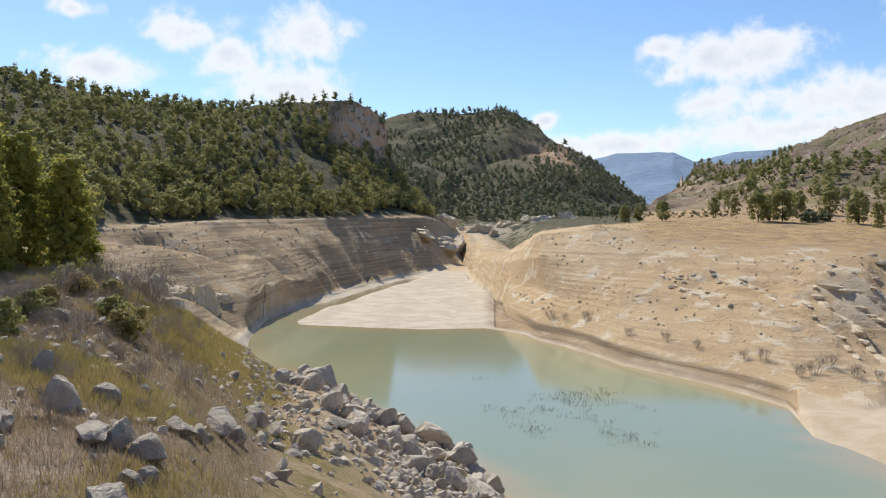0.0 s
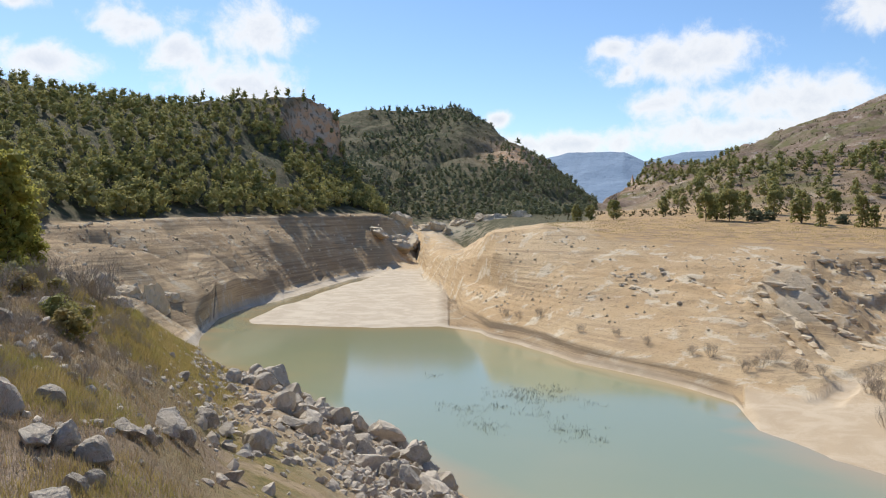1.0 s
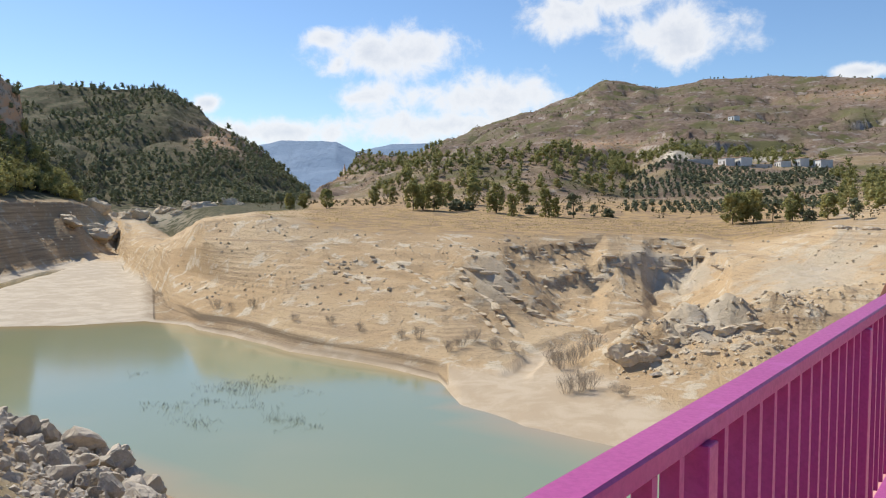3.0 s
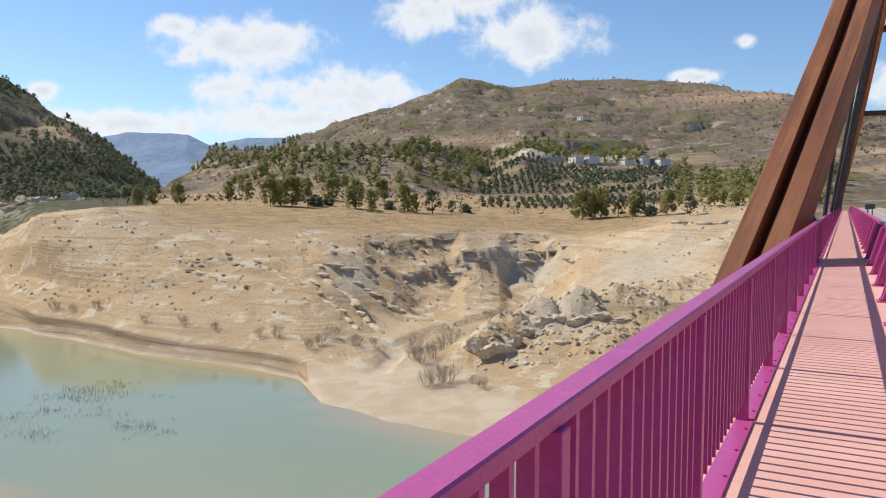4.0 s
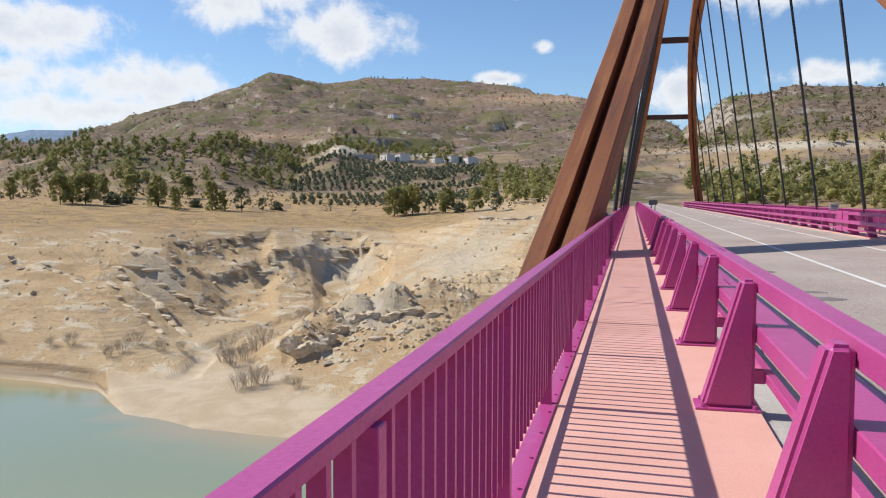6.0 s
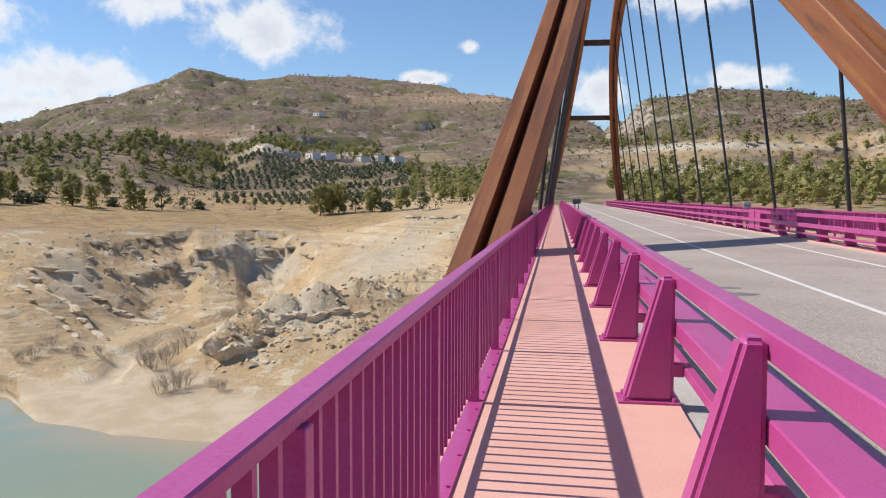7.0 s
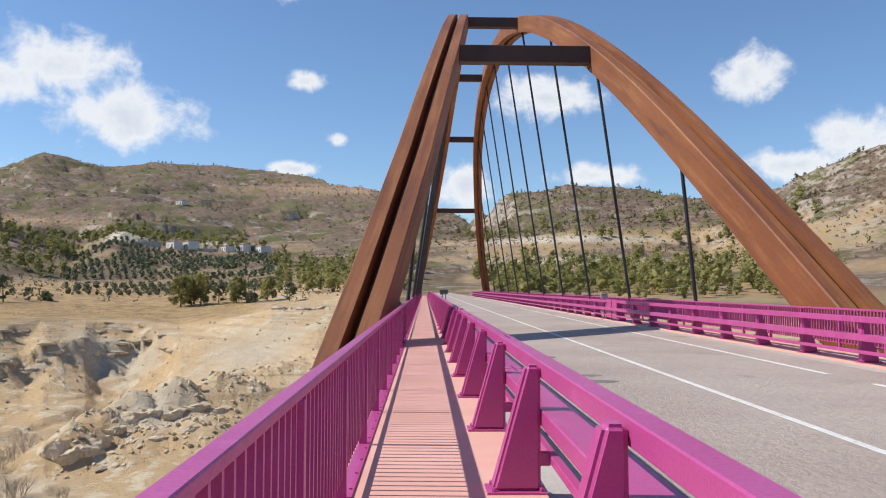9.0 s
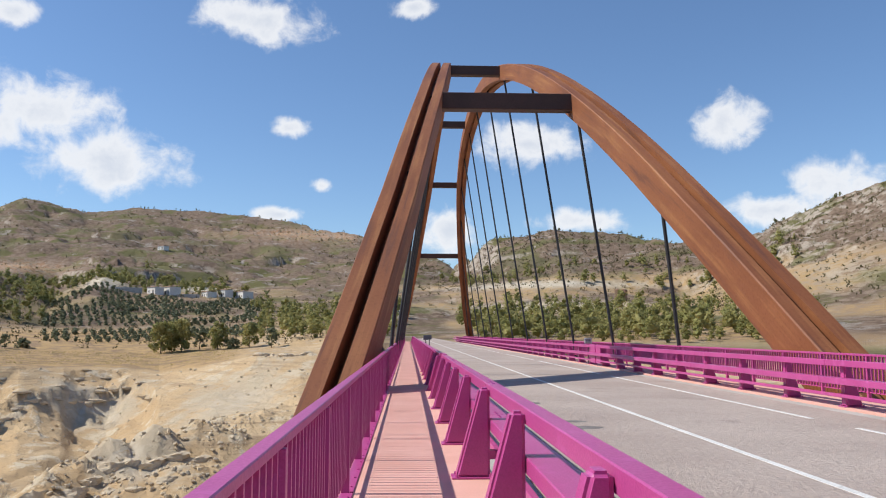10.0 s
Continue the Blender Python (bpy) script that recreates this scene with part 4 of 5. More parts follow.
M_BARK = two_scale("bark", (0.11, 0.075, 0.05), (0.18, 0.13, 0.09), 0.9, 1.2, 14, 0.6, 0.03)
M_ROCK = two_scale("limestone", (0.46, 0.39, 0.295), (0.57, 0.495, 0.395), 0.9, 0.9, 5, 1.0, 0.14, c3=(0.34, 0.28, 0.21), by_object=0.35)
M_MARL = two_scale("marl_rock", (0.58, 0.465, 0.315), (0.67, 0.565, 0.415), 0.92, 0.5, 5, 0.8, 0.12, c3=(0.43, 0.345, 0.245), by_object=0.15)
M_REED = two_scale("drowned_weed", (0.17, 0.17, 0.135), (0.23, 0.225, 0.18), 0.8, 3, 30)
rng = np.random.default_rng(7)


def poly_mesh(name, verts, size, mat, smooth_it=False):
    """A mesh of separate polygons with `size` corners each."""
    me = bpy.data.meshes.new(name)
    n = len(verts)
    me.vertices.add(n)
    me.vertices.foreach_set("co", np.asarray(verts, np.float32).ravel())
    me.loops.add(n)
    me.loops.foreach_set("vertex_index", np.arange(n, dtype=np.int32))
    me.polygons.add(n // size)
    me.polygons.foreach_set("loop_start", np.arange(0, n, size, dtype=np.int32))
    me.materials.append(mat)
    me.update(calc_edges=True)
    return me


def leaf_quads(centres, radii, per, size):
    """Small quads strewn in balls round the centres, facing mostly outwards and up."""
    c = np.repeat(centres, per, 0)
    r = np.repeat(radii, per)
    v = rng.normal(size=(len(c), 3))
    v /= np.linalg.norm(v, axis=1, keepdims=True)
    p = c + v * (r * rng.uniform(0.35, 1.0, len(c)))[:, None]
    nrm = v + rng.normal(size=v.shape) * 0.55 + (0, 0, 0.35)
    nrm /= np.linalg.norm(nrm, axis=1, keepdims=True)
    a = np.cross(nrm, rng.normal(size=v.shape))
    a /= np.linalg.norm(a, axis=1, keepdims=True)
    b = np.cross(nrm, a)
    s = size * rng.uniform(0.55, 1.25, (len(c), 1))
    w = s * rng.uniform(0.45, 0.9, (len(c), 1))
    return np.stack([p - a * s - b * w * 0.4, p - a * s * 0.1 - b * w, p + a * s, p + b * w], 1).reshape(-1, 3)


def crown_clumps(n, rx, h0, h1, upright=1.0):
    """Centres and radii of the leaf clumps of a crown between the heights h0 and h1."""
    u = rng.uniform(0, 1, n) ** 0.9
    z = h0 + (h1 - h0) * u
    prof = rx * np.sqrt(np.clip(1 - (np.abs(u - 0.36) / 0.68) ** 2.2, 0.03, 1)) * upright
    a = rng.uniform(0, 2 * math.pi, n)
    rr = prof * rng.uniform(0.45, 1.0, n) * (1 + 0.25 * np.sin(a * 3 + n))
    return np.stack([rr * np.cos(a), rr * np.sin(a), z], -1), rng.uniform(0.2, 0.36, n) * rx


def to_tris(q):
    q = q.reshape(-1, 4, 3)
    return q[:, (0, 1, 2, 0, 2, 3)].reshape(-1, 3)


def lumps(centres, radii, jag=0.35):
    """Small jagged leaf masses, closed and uneven, as loose triangles."""
    bm = bmesh.new()
    bmesh.ops.create_icosphere(bm, subdivisions=1, radius=1)
    pts = np.array([tuple(v.co) for v in bm.verts])
    tri = np.array([[v.index for v in f.verts] for f in bm.faces])
    bm.free()
    out = []
    for c, r in zip(centres, radii):
        p = pts * (1 + rng.uniform(-jag, jag, (len(pts), 1)))
        out.append((p * r * (1, 1, 0.8) + c)[tri].reshape(-1, 3))
    return np.concatenate(out)


def tree_proto(height, rx, clumps, per, leaf):
    """A crown for trees far off: leaf masses with loose leaves round them."""
    c, r = crown_clumps(clumps, rx, height * 0.12, height * 0.86)
    core = lumps(np.array([(0, 0, height * 0.36), (0, 0, height * 0.6)]), np.array([rx * 0.6, rx * 0.42]))
    return np.concatenate([core, lumps(c[::2] * (0.75, 0.75, 0.95), r[::2] * 0.95, 0.45), to_tris(leaf_quads(c, r * 1.75, per, leaf))])


def tube(bm, p0, p1, r0, r1, seg=6):
    d = p1 - p0
    m = Matrix.Translation((p0 + p1) / 2) @ d.to_track_quat("Z", "Y").to_matrix().to_4x4()
    bmesh.ops.create_cone(bm, cap_ends=False, segments=seg, radius1=r0, radius2=r1, depth=d.length, matrix=m)


def trunk_mesh(height, lean, limbs, r):
    bm = bmesh.new()
    pts = [Vector((lean * (i / 5) ** 1.5 * height * 0.12, math.sin(i * 1.7) * 0.04 * height * 0.3, i / 5 * height * 0.85)) for i in range(6)]
    pts[0].z = -0.4
    for i in range(5):
        tube(bm, pts[i], pts[i + 1], r * (1 - i * 0.17), r * (1 - (i + 1) * 0.17), 8)
    for k in range(limbs):
        a = k * 2.4
        f = 0.3 + 0.5 * k / limbs
        p = pts[0].lerp(pts[5], f)
        q = p + Vector((math.cos(a), math.sin(a), 0.7)) * height * 0.16
        tube(bm, p, q, r * 0.35, r * 0.12, 5)
    return bm


def strew(protos, xs, ys, scale, sink=0.1):
    """All copies of the prototypes at plan places, as one array of corners."""
    zs = land_height(xs, ys)
    out = []
    for x, y, z, s in zip(xs, ys, zs, scale):
        v = protos[int(rng.integers(len(protos)))]
        a = rng.uniform(0, 6.283)
        ca, sa = math.cos(a) * s, math.sin(a) * s
        out.append(np.stack([v[:, 0] * ca - v[:, 1] * sa + x, v[:, 0] * sa + v[:, 1] * ca + y, v[:, 2] * s * rng.uniform(0.85, 1.2) + z - sink], -1))
    return np.concatenate(out)


def polar(az, d):
    a = np.radians(az)
    return d * np.sin(a), d * np.cos(a)


def strip(n, az0, az1, k0, k1, u0=0.0, u1=1.0, even=True):
    """Plan places between two lines of the land."""
    az = rng.uniform(az0, az1, n)
    ds, _ = land_lines(az)
    lo, hi = ds[k0] + u0 * (ds[k1] - ds[k0]), ds[k0] + u1 * (ds[k1] - ds[k0])
    d = np.sqrt(rng.uniform(lo ** 2, hi ** 2)) if even else rng.uniform(lo, hi)
    return polar(az, d)


def thin_out(x, y, gap):
    keep, cell = [], {}
    for i, (a, b) in enumerate(zip(x, y)):
        k = (int(a // gap), int(b // gap))
        if all(math.hypot(a - x[j], b - y[j]) > gap for dx in (-1, 0, 1) for dy in (-1, 0, 1) for j in cell.get((k[0] + dx, k[1] + dy), ())):
            cell.setdefault(k, []).append(i)
            keep.append(i)
    return x[keep], y[keep]


def stuff(name, verts, size, mat, label, category):
    return tagged(new(name, poly_mesh(name, verts, size, mat)), label, category, kind="stuff")


def build_woods():
    big = [tree_proto(6.6 + i * 0.5, 2.3 + 0.3 * (i % 3), 18, 14, 0.31) for i in range(6)]
    mid = [tree_proto(5.0 + 0.5 * i, 2.3, 8, 6, 0.36) for i in range(4)]
    low = [to_tris(leaf_quads(*crown_clumps(5, 0.9, 0.1, 1.2), 3, 0.36)) for i in range(5)]
    # wooded hill over the left bank: dense at the foot, thinner towards the top
    x, y = strip(3600, -97, -62.3, 10, 13, 0.0, 1.0)
    x2, y2 = strip(1300, -97, -61.6, 10, 12, 0.0, 0.5)
    x, y = thin_out(np.concatenate([x2, x]), np.concatenate([y2, y]), 3.3)
    az_, z_ = np.degrees(np.arctan2(x, y)), land_height(x, y)
    keep = (fbm(x / 30, y / 30, 6.6, 3) > -0.3) & (~((az_ > -68.8) & (az_ < -64.3) & (z_ > 31) & (z_ < 53)) | (rng.uniform(0, 1, len(x)) < 0.06))
    x, y = x[keep], y[keep]
    stuff("pine_wood", strew(big, x, y, rng.uniform(0.5, 1.0, len(x)) * np.interp(z_[keep], [6, 20, 50], [1.15, 0.9, 0.7])), 3, M_PINE, "dense green pine wood covering the hill over the bank", "wood")
    # second hill
    x, y = strip(6500, -66, -46.5, 11, 15, 0.0, 1.0)
    x2, y2 = strip(500, -62, -47.5, 10, 11, 0.75, 1.1)
    x, y = thin_out(np.concatenate([x2, x]), np.concatenate([y2, y]), 3.7)
    keep = fbm(x / 38, y / 38, 24.0, 3) + 0.25 * np.clip((500 - np.hypot(x, y)) / 80, 0, 1) > rng.uniform(-0.35, 0.12, len(x))
    x, y = x[keep], y[keep]
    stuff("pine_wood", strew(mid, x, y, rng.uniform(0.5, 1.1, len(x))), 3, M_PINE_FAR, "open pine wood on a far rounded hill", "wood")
    # right-hand hills: pine belts
    sets = [strip(260, -27, -12.5, 12, 13, 0.25, 1.0), strip(260, -30, -23.6, 11, 12, 0.72, 1.0), strip(60, -40, -30, 11, 12, 0.7, 1.0), strip(120, -42, -24, 11, 12, 0.1, 0.7),
            strip(300, -11, 0.2, 10, 12, 0.1, 0.75), strip(520, 2.0, 28, 10, 11, 0.0, 0.6), strip(80, 3.0, 27, 11, 12, -0.1, 0.35), strip(90, 2, 27, 12, 14), strip(70, -20, -10, 12, 12, 0, 0), strip(420, -44.3, -37, 14, 15)]
    x, y = np.concatenate([s[0] for s in sets]), np.concatenate([s[1] for s in sets])
    x, y = thin_out(x, y, 3.4)
    ok = ~((np.abs(x - 4.9) < 9) & (y < 340))
    x, y = x[ok], y[ok]
    stuff("pine_wood", strew(big, x, y, rng.uniform(0.36, 0.9, len(x))), 3, M_PINE, "belts of bushy green pines on the dry hills", "wood")
    # scrub dots
    sets = [strip(5200, -44, 36, 12, 15), strip(1500, -42, -23, 11, 12), strip(2600, 0, 36, 11, 15), strip(700, -23, 0, 11, 12), strip(1300, -97, -60, 11, 13), strip(900, -64, -47, 12, 15), strip(800, -50, -6, 10, 11, 0.1, 1.0)]
    x, y = np.concatenate([s[0] for s in sets]), np.concatenate([s[1] for s in sets])
    ok = ~((np.abs(x - 4.9) < 8) & (y < 340))
    x, y = x[ok], y[ok]
    stuff("scrub", strew(low, x, y, rng.uniform(0.3, 1.2, len(x)) ** 1.5 * np.clip(np.hypot(x, y) / 480, 0.7, 1.3)), 3, M_SCRUB, "low dry scrub dotted over the hillsides", "scrub")
    # trees standing along the ridges
    sets = [strip(22, -95, -65, 13, 13), strip(60, -24, 30, 15, 15), strip(60, -63, -50, 15, 15)]
    x, y = np.concatenate([s[0] for s in sets]), np.concatenate([s[1] for s in sets])
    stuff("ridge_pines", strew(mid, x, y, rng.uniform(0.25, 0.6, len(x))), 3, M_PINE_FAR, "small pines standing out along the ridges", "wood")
    # olive grove in rows
    px_, py_ = [], []
    for r, d in enumerate(np.arange(256, 405, 4.6)):
        for a in np.arange(-24.0, -10.5, 0.62 * 260 / d):
            if (fbm(np.array([a / 2.0]), np.array([d / 30.0]), 2.0, 2)[0] > -0.35) and (d < 285 or d > 305):
                px_.append(a + rng.uniform(-.12, .12))
                py_.append(d + rng.uniform(-1, 1))
    x, y = polar(np.array(px_), np.array(py_))
    olive = [tree_proto(2.9, 1.6, 5, 5, 0.25) for i in range(4)]
    stuff("olive_grove", strew(olive, x, y, rng.uniform(0.55, 0.95, len(x))), 3, M_OLIVE, "rows of grey-green olive trees in terraced fields", "olive grove")
    # rows of small shrubs on the upper field
    x, y = polar(np.concatenate([np.arange(-46, -30, 0.7), np.arange(-45, -34, 0.9)]), np.concatenate([np.full(23, 290.0), np.full(13, 268.0)]))
    stuff("field_shrubs", strew(low, x, y, rng.uniform(0.9, 1.5, len(x))), 3, M_SCRUB, "rows of low shrubs on the dry upper field", "shrubs")


build_woods()


def tree_thing(name, height, rx, clumps, per, leaf, mat, label, group, trunk_r=0.16, h0=0.14):
    t = thing(name, (0, 0, 0), label, "tree", group)
    part("trunk", trunk_mesh(height, rng.uniform(-1, 1), 7, trunk_r), M_BARK, t)
    c, r = crown_clumps(clumps, rx, height * h0, height * 0.95)
    inner = lumps(c[::3] * (0.75, 0.75, 1), r[::3] * 0.9, 0.4)
    o = new("crown", poly_mesh("crown", np.concatenate([inner, to_tris(leaf_quads(c, r, per, leaf))]), 3, mat))
    o.parent = t
    return t


def stand(t, az, d, s=1.0, turn=0.0, sink=0.15, first=False):
    x, y = polar(az, d)
    z = float(land_height(x, y)[0]) - sink
    m = Matrix.LocRotScale((x, y, z), Euler((0, 0, turn)), (s, s, s))
    if first:
        t.matrix_basis = m
        return t
    c = copy_thing(t, m)
    c.scale = (s, s, s)
    return c


# trees at the back of the terrace: heading, distance, height
round_a = tree_thing("pine_tree", 8.5, 2.9, 90, 22, 0.30, M_PINE, "bushy green pine at the edge of the dry field", "terrace trees")
round_b = tree_thing("pine_tree", 8.0, 2.5, 80, 22, 0.28, M_PINE, "bushy green pine at the edge of the dry field", "terrace trees", h0=0.1)
cone_a = tree_thing("cypress_tree", 8.0, 1.9, 80, 20, 0.26, M_PINE, "dark pointed evergreen tree at the edge of the dry field", "terrace trees", h0=0.05)
sparse = tree_thing("almond_tree", 6.0, 2.2, 46, 14, 0.22, M_OLIVE, "thin grey-green tree at the edge of the dry field", "terrace trees")
shrub = tree_thing("grey_shrub", 3.4, 2.4, 60, 18, 0.24, M_OLIVE, "rounded grey-green shrub on the dry field", "terrace trees", h0=0.0)
firsts = {}
for kind, spots in (
    (round_a, ((-39.1, 236, 8.2), (-37.6, 237, 9.2), (-16.9, 222, 8.4), (-15.6, 223, 8.8), (-45.3, 240, 6.0), (-11.1, 224, 6.8), (-34.8, 262, 7.5), (-31.2, 275, 7.5))),
    (round_b, ((-38.4, 240, 8.0), (-33.1, 236, 9.0), (-16.2, 226, 8.2), (-47.9, 242, 5.2), (-46.9, 244, 4.8), (-13.2, 224, 7.6), (-41.9, 268, 6.2), (-36.6, 280, 7.2))),
    (cone_a, ((-32.0, 226, 6.8), (-29.6, 229, 8.8), (-28.9, 231, 6.0), (-40.6, 284, 6.0))),
    (sparse, ((-27.6, 230, 7.2), (-26.2, 234, 3.8), (-14.4, 228, 5.5), (-9.6, 216, 5.5))),
    (shrub, ((-36.0, 240, 3.6), (-35.1, 243, 2.8), (-25.2, 236, 2.6), (-12.2, 222, 3.0), (-30.7, 238, 2.6)))):
    base = {id(round_a): 8.5, id(round_b): 8.0, id(cone_a): 8.0, id(sparse): 6.0, id(shrub): 3.4}[id(kind)]
    for i, (a, d, h) in enumerate(spots[1:]):
        stand(kind, a, d, h / base, i * 1.7 + 0.4)
    a, d, h = spots[0]
    stand(kind, a, d, h / base, 0.3, first=True)

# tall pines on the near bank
tall_a = tree_thing("tall_pine", 9.6, 1.75, 210, 38, 0.13, M_PINE_NEAR, "tall bushy pine on the near bank, needles coloured yellow-green as sunlit", "near bank pines", 0.17, 0.08)
tall_b = tree_thing("tall_pine", 8.2, 1.6, 190, 38, 0.13, M_PINE_NEAR, "tall bushy pine on the near bank, needles coloured yellow-green as sunlit", "near bank pines", 0.15, 0.05)
# Pines with headings below -92 stand unseen, added to shade the bank.
for i, (a, d, s) in enumerate(((-86.9, 58, 0.95), (-91.3, 46, 0.95), (-94, 55, 1.1), (-98, 48, 1.0), (-101, 62, 1.1))):
    stand(tall_a, a, d, s, i * 2.1)
for i, (a, d, s) in enumerate(((-90.3, 42, 0.62), (-84.8, 51, 0.45), (-96, 40, 0.95), (-92.5, 62, 1.2))):
    stand(tall_b, a, d, s, i * 1.3)
stand(tall_a, -88.9, 48, 0.86, 0.5, first=True)
stand(tall_b, -86.1, 47, 0.82, 0.9, first=True)


# ---- stones ----
def rock_mesh(seed, cuts=9, jag=0.16, squash=(1, 0.8, 0.7), sub=3, layers=0.0):
    r = random.Random(seed)
    bm = bmesh.new()
    bmesh.ops.create_icosphere(bm, subdivisions=sub, radius=1)
    planes = []
    for _ in range(cuts):
        n = Vector((r.gauss(0, 1), r.gauss(0, 1), r.gauss(0, 1))).normalized()
        planes.append((n, r.uniform(0.42, 0.8)))
    off = Vector((seed * 3.7, seed * 1.3, seed * 2.9))
    for v in bm.verts:
        p = v.co.copy()
        for n, d in planes:
            e = p.dot(n) - d
            if e > 0:
                p -= n * e
        p *= 1 + jag * noise.fractal(p * 1.6 + off, 0.8, 2.1, 4) + jag * 0.5 * noise.noise(p * 6 + off) + jag * 0.25 * noise.noise(p * 14 + off)
        if layers:
            k = p.z * 5 + 0.6 * noise.noise(p * 1.2 + off)
            f = 1 + layers * ((k - math.floor(k)) - 0.5)
            p.x, p.y = p.x * f, p.y * f
        v.co = (p.x * squash[0], p.y * squash[1], p.z * squash[2])
    me = bpy.data.meshes.new("boulder")
    bm.to_mesh(me)
    bm.free()
    return me


rock_pool = [rock_mesh(i, 17, 0.17, ((1, 0.75, 0.62), (1, 0.85, 0.8), (1.2, 0.7, 0.5), (0.9, 0.8, 0.9))[i % 4]) for i in range(8)]
marl_pool = [rock_mesh(20 + i, 26, 0.24, (1, 0.9, 0.8), 4, 0.08) for i in range(5)]
for me in rock_pool:
    me.materials.append(M_ROCK)
for me in marl_pool:
    me.materials.append(M_MARL)


def put_rock(name, pool, az, d, size, tilt, turn, label, group, sink=0.25, stretch=(1, 1, 1)):
    x, y = polar(az, d)
    z = float(land_height(x, y)[0])
    o = new(name, pool[int(abs(az * 10 + d)) % len(pool)])
    o.matrix_basis = Matrix.LocRotScale((x, y, z + size * (0.45 - sink)), Euler((tilt, tilt * 0.6, turn)), Vector(stretch) * size)
    return tagged(o, label, "boulder", group)


# large boulders by the near shore: heading, distance, half size
BOULDERS = ((-69.7, 76, 2.3), (-68.2, 74, 1.5), (-61.6, 62, 1.9), (-59.6, 58, 1.35), (-58.5, 55, 0.9), (-76.6, 24, 0.95), (-75.6, 25, 0.55), (-83.2, 17, 0.45), (-84.2, 12.5, 0.5), (-70.8, 33, 1.0),
            (-66.4, 72, 1.2), (-65.8, 71, 1.0), (-64.8, 66, 1.1), (-68.8, 56, 1.3), (-67.2, 55, 1.2), (-68.2, 46, 1.0), (-81.6, 15, 0.28), (-82.4, 14.5, 0.3), (-72.8, 34, 0.75), (-74.4, 31, 0.6))
for i, (a, d, s) in enumerate(BOULDERS):
    put_rock("boulder", rock_pool, a, d, s, 0.35 * math.sin(i * 2.3), i * 1.9, "rough pale grey limestone boulder on the gravel shore", "shore boulders", 0.05)
xs, ys = strip(190, -73.5, -57.3, 1, 2, 0.15, 0.98, even=False)
for i, (x, y) in enumerate(zip(xs, ys)):
    a, d = math.degrees(math.atan2(x, y)), math.hypot(x, y)
    edge = np.interp(a, [-74, -70, -62, -57], [70, 58, 44, 36])
    if d > edge - rng.uniform(0, 16):
        put_rock("boulder", rock_pool, a, d, float(0.3 + 1.1 * rng.uniform(0, 1) ** 2.2), rng.uniform(-.5, .5), rng.uniform(0, 6), "rough pale grey limestone boulder on the gravel shore", "shore boulders", 0.05)
xs, ys = strip(60, -92, -72, 1, 2, 0.0, 1.0, even=False)
for x, y in zip(xs, ys):
    a, d = math.degrees(math.atan2(x, y)), math.hypot(x, y)
    put_rock("boulder", rock_pool, a, d, float(0.14 + 0.55 * rng.uniform(0, 1) ** 2), rng.uniform(-.5, .5), rng.uniform(0, 6), "weathered grey boulder in dry grass on the bank", "bank boulders")
# crags on the near spur and the left bank
for i, (a, d, s, st) in enumerate(((-81.5, 49, 1.7, (1, .7, .9)), (-80.3, 53, 1.6, (1.2, .8, .7)), (-79.4, 56, 1.3, (1, 1, .8)), (-83.0, 47, 1.2, (1, 1, .9)), (-79.2, 137, 5.0, (1.0, .9, 1.2)), (-77.7, 139, 5.2, (.9, .8, 1.35)),
                                  (-80.8, 135, 4.4, (1.2, 1, 1.1)), (-76.6, 146, 3.0, (1.2, .8, 1.0)), (-59.8, 332, 8, (1.5, 1, 1.2)), (-61.0, 318, 8, (1.3, 1, 1.2)), (-60.4, 345, 7, (1.2, 1, 1)), (-62.2, 305, 6, (1.3, 1, 1)))):
    put_rock("crag", marl_pool, a, d, s, 0.1 * math.sin(i), i * 1.1, "weathered grey rock crag jutting from the bank", "crags", 0.55, st)
# eroded rock heads along the far gorge
for i in range(17):
    a = -60.6 + i * 0.58
    put_rock("eroded_boulder", marl_pool, a, 388 + 12 * math.sin(i * 1.9), 4.5 + 1.5 * math.sin(i * 2.7), 0.1, i * 0.9, "rounded pale eroded rock head below the wood", "gorge rocks", 0.45, (1.2, 1, 1.1))
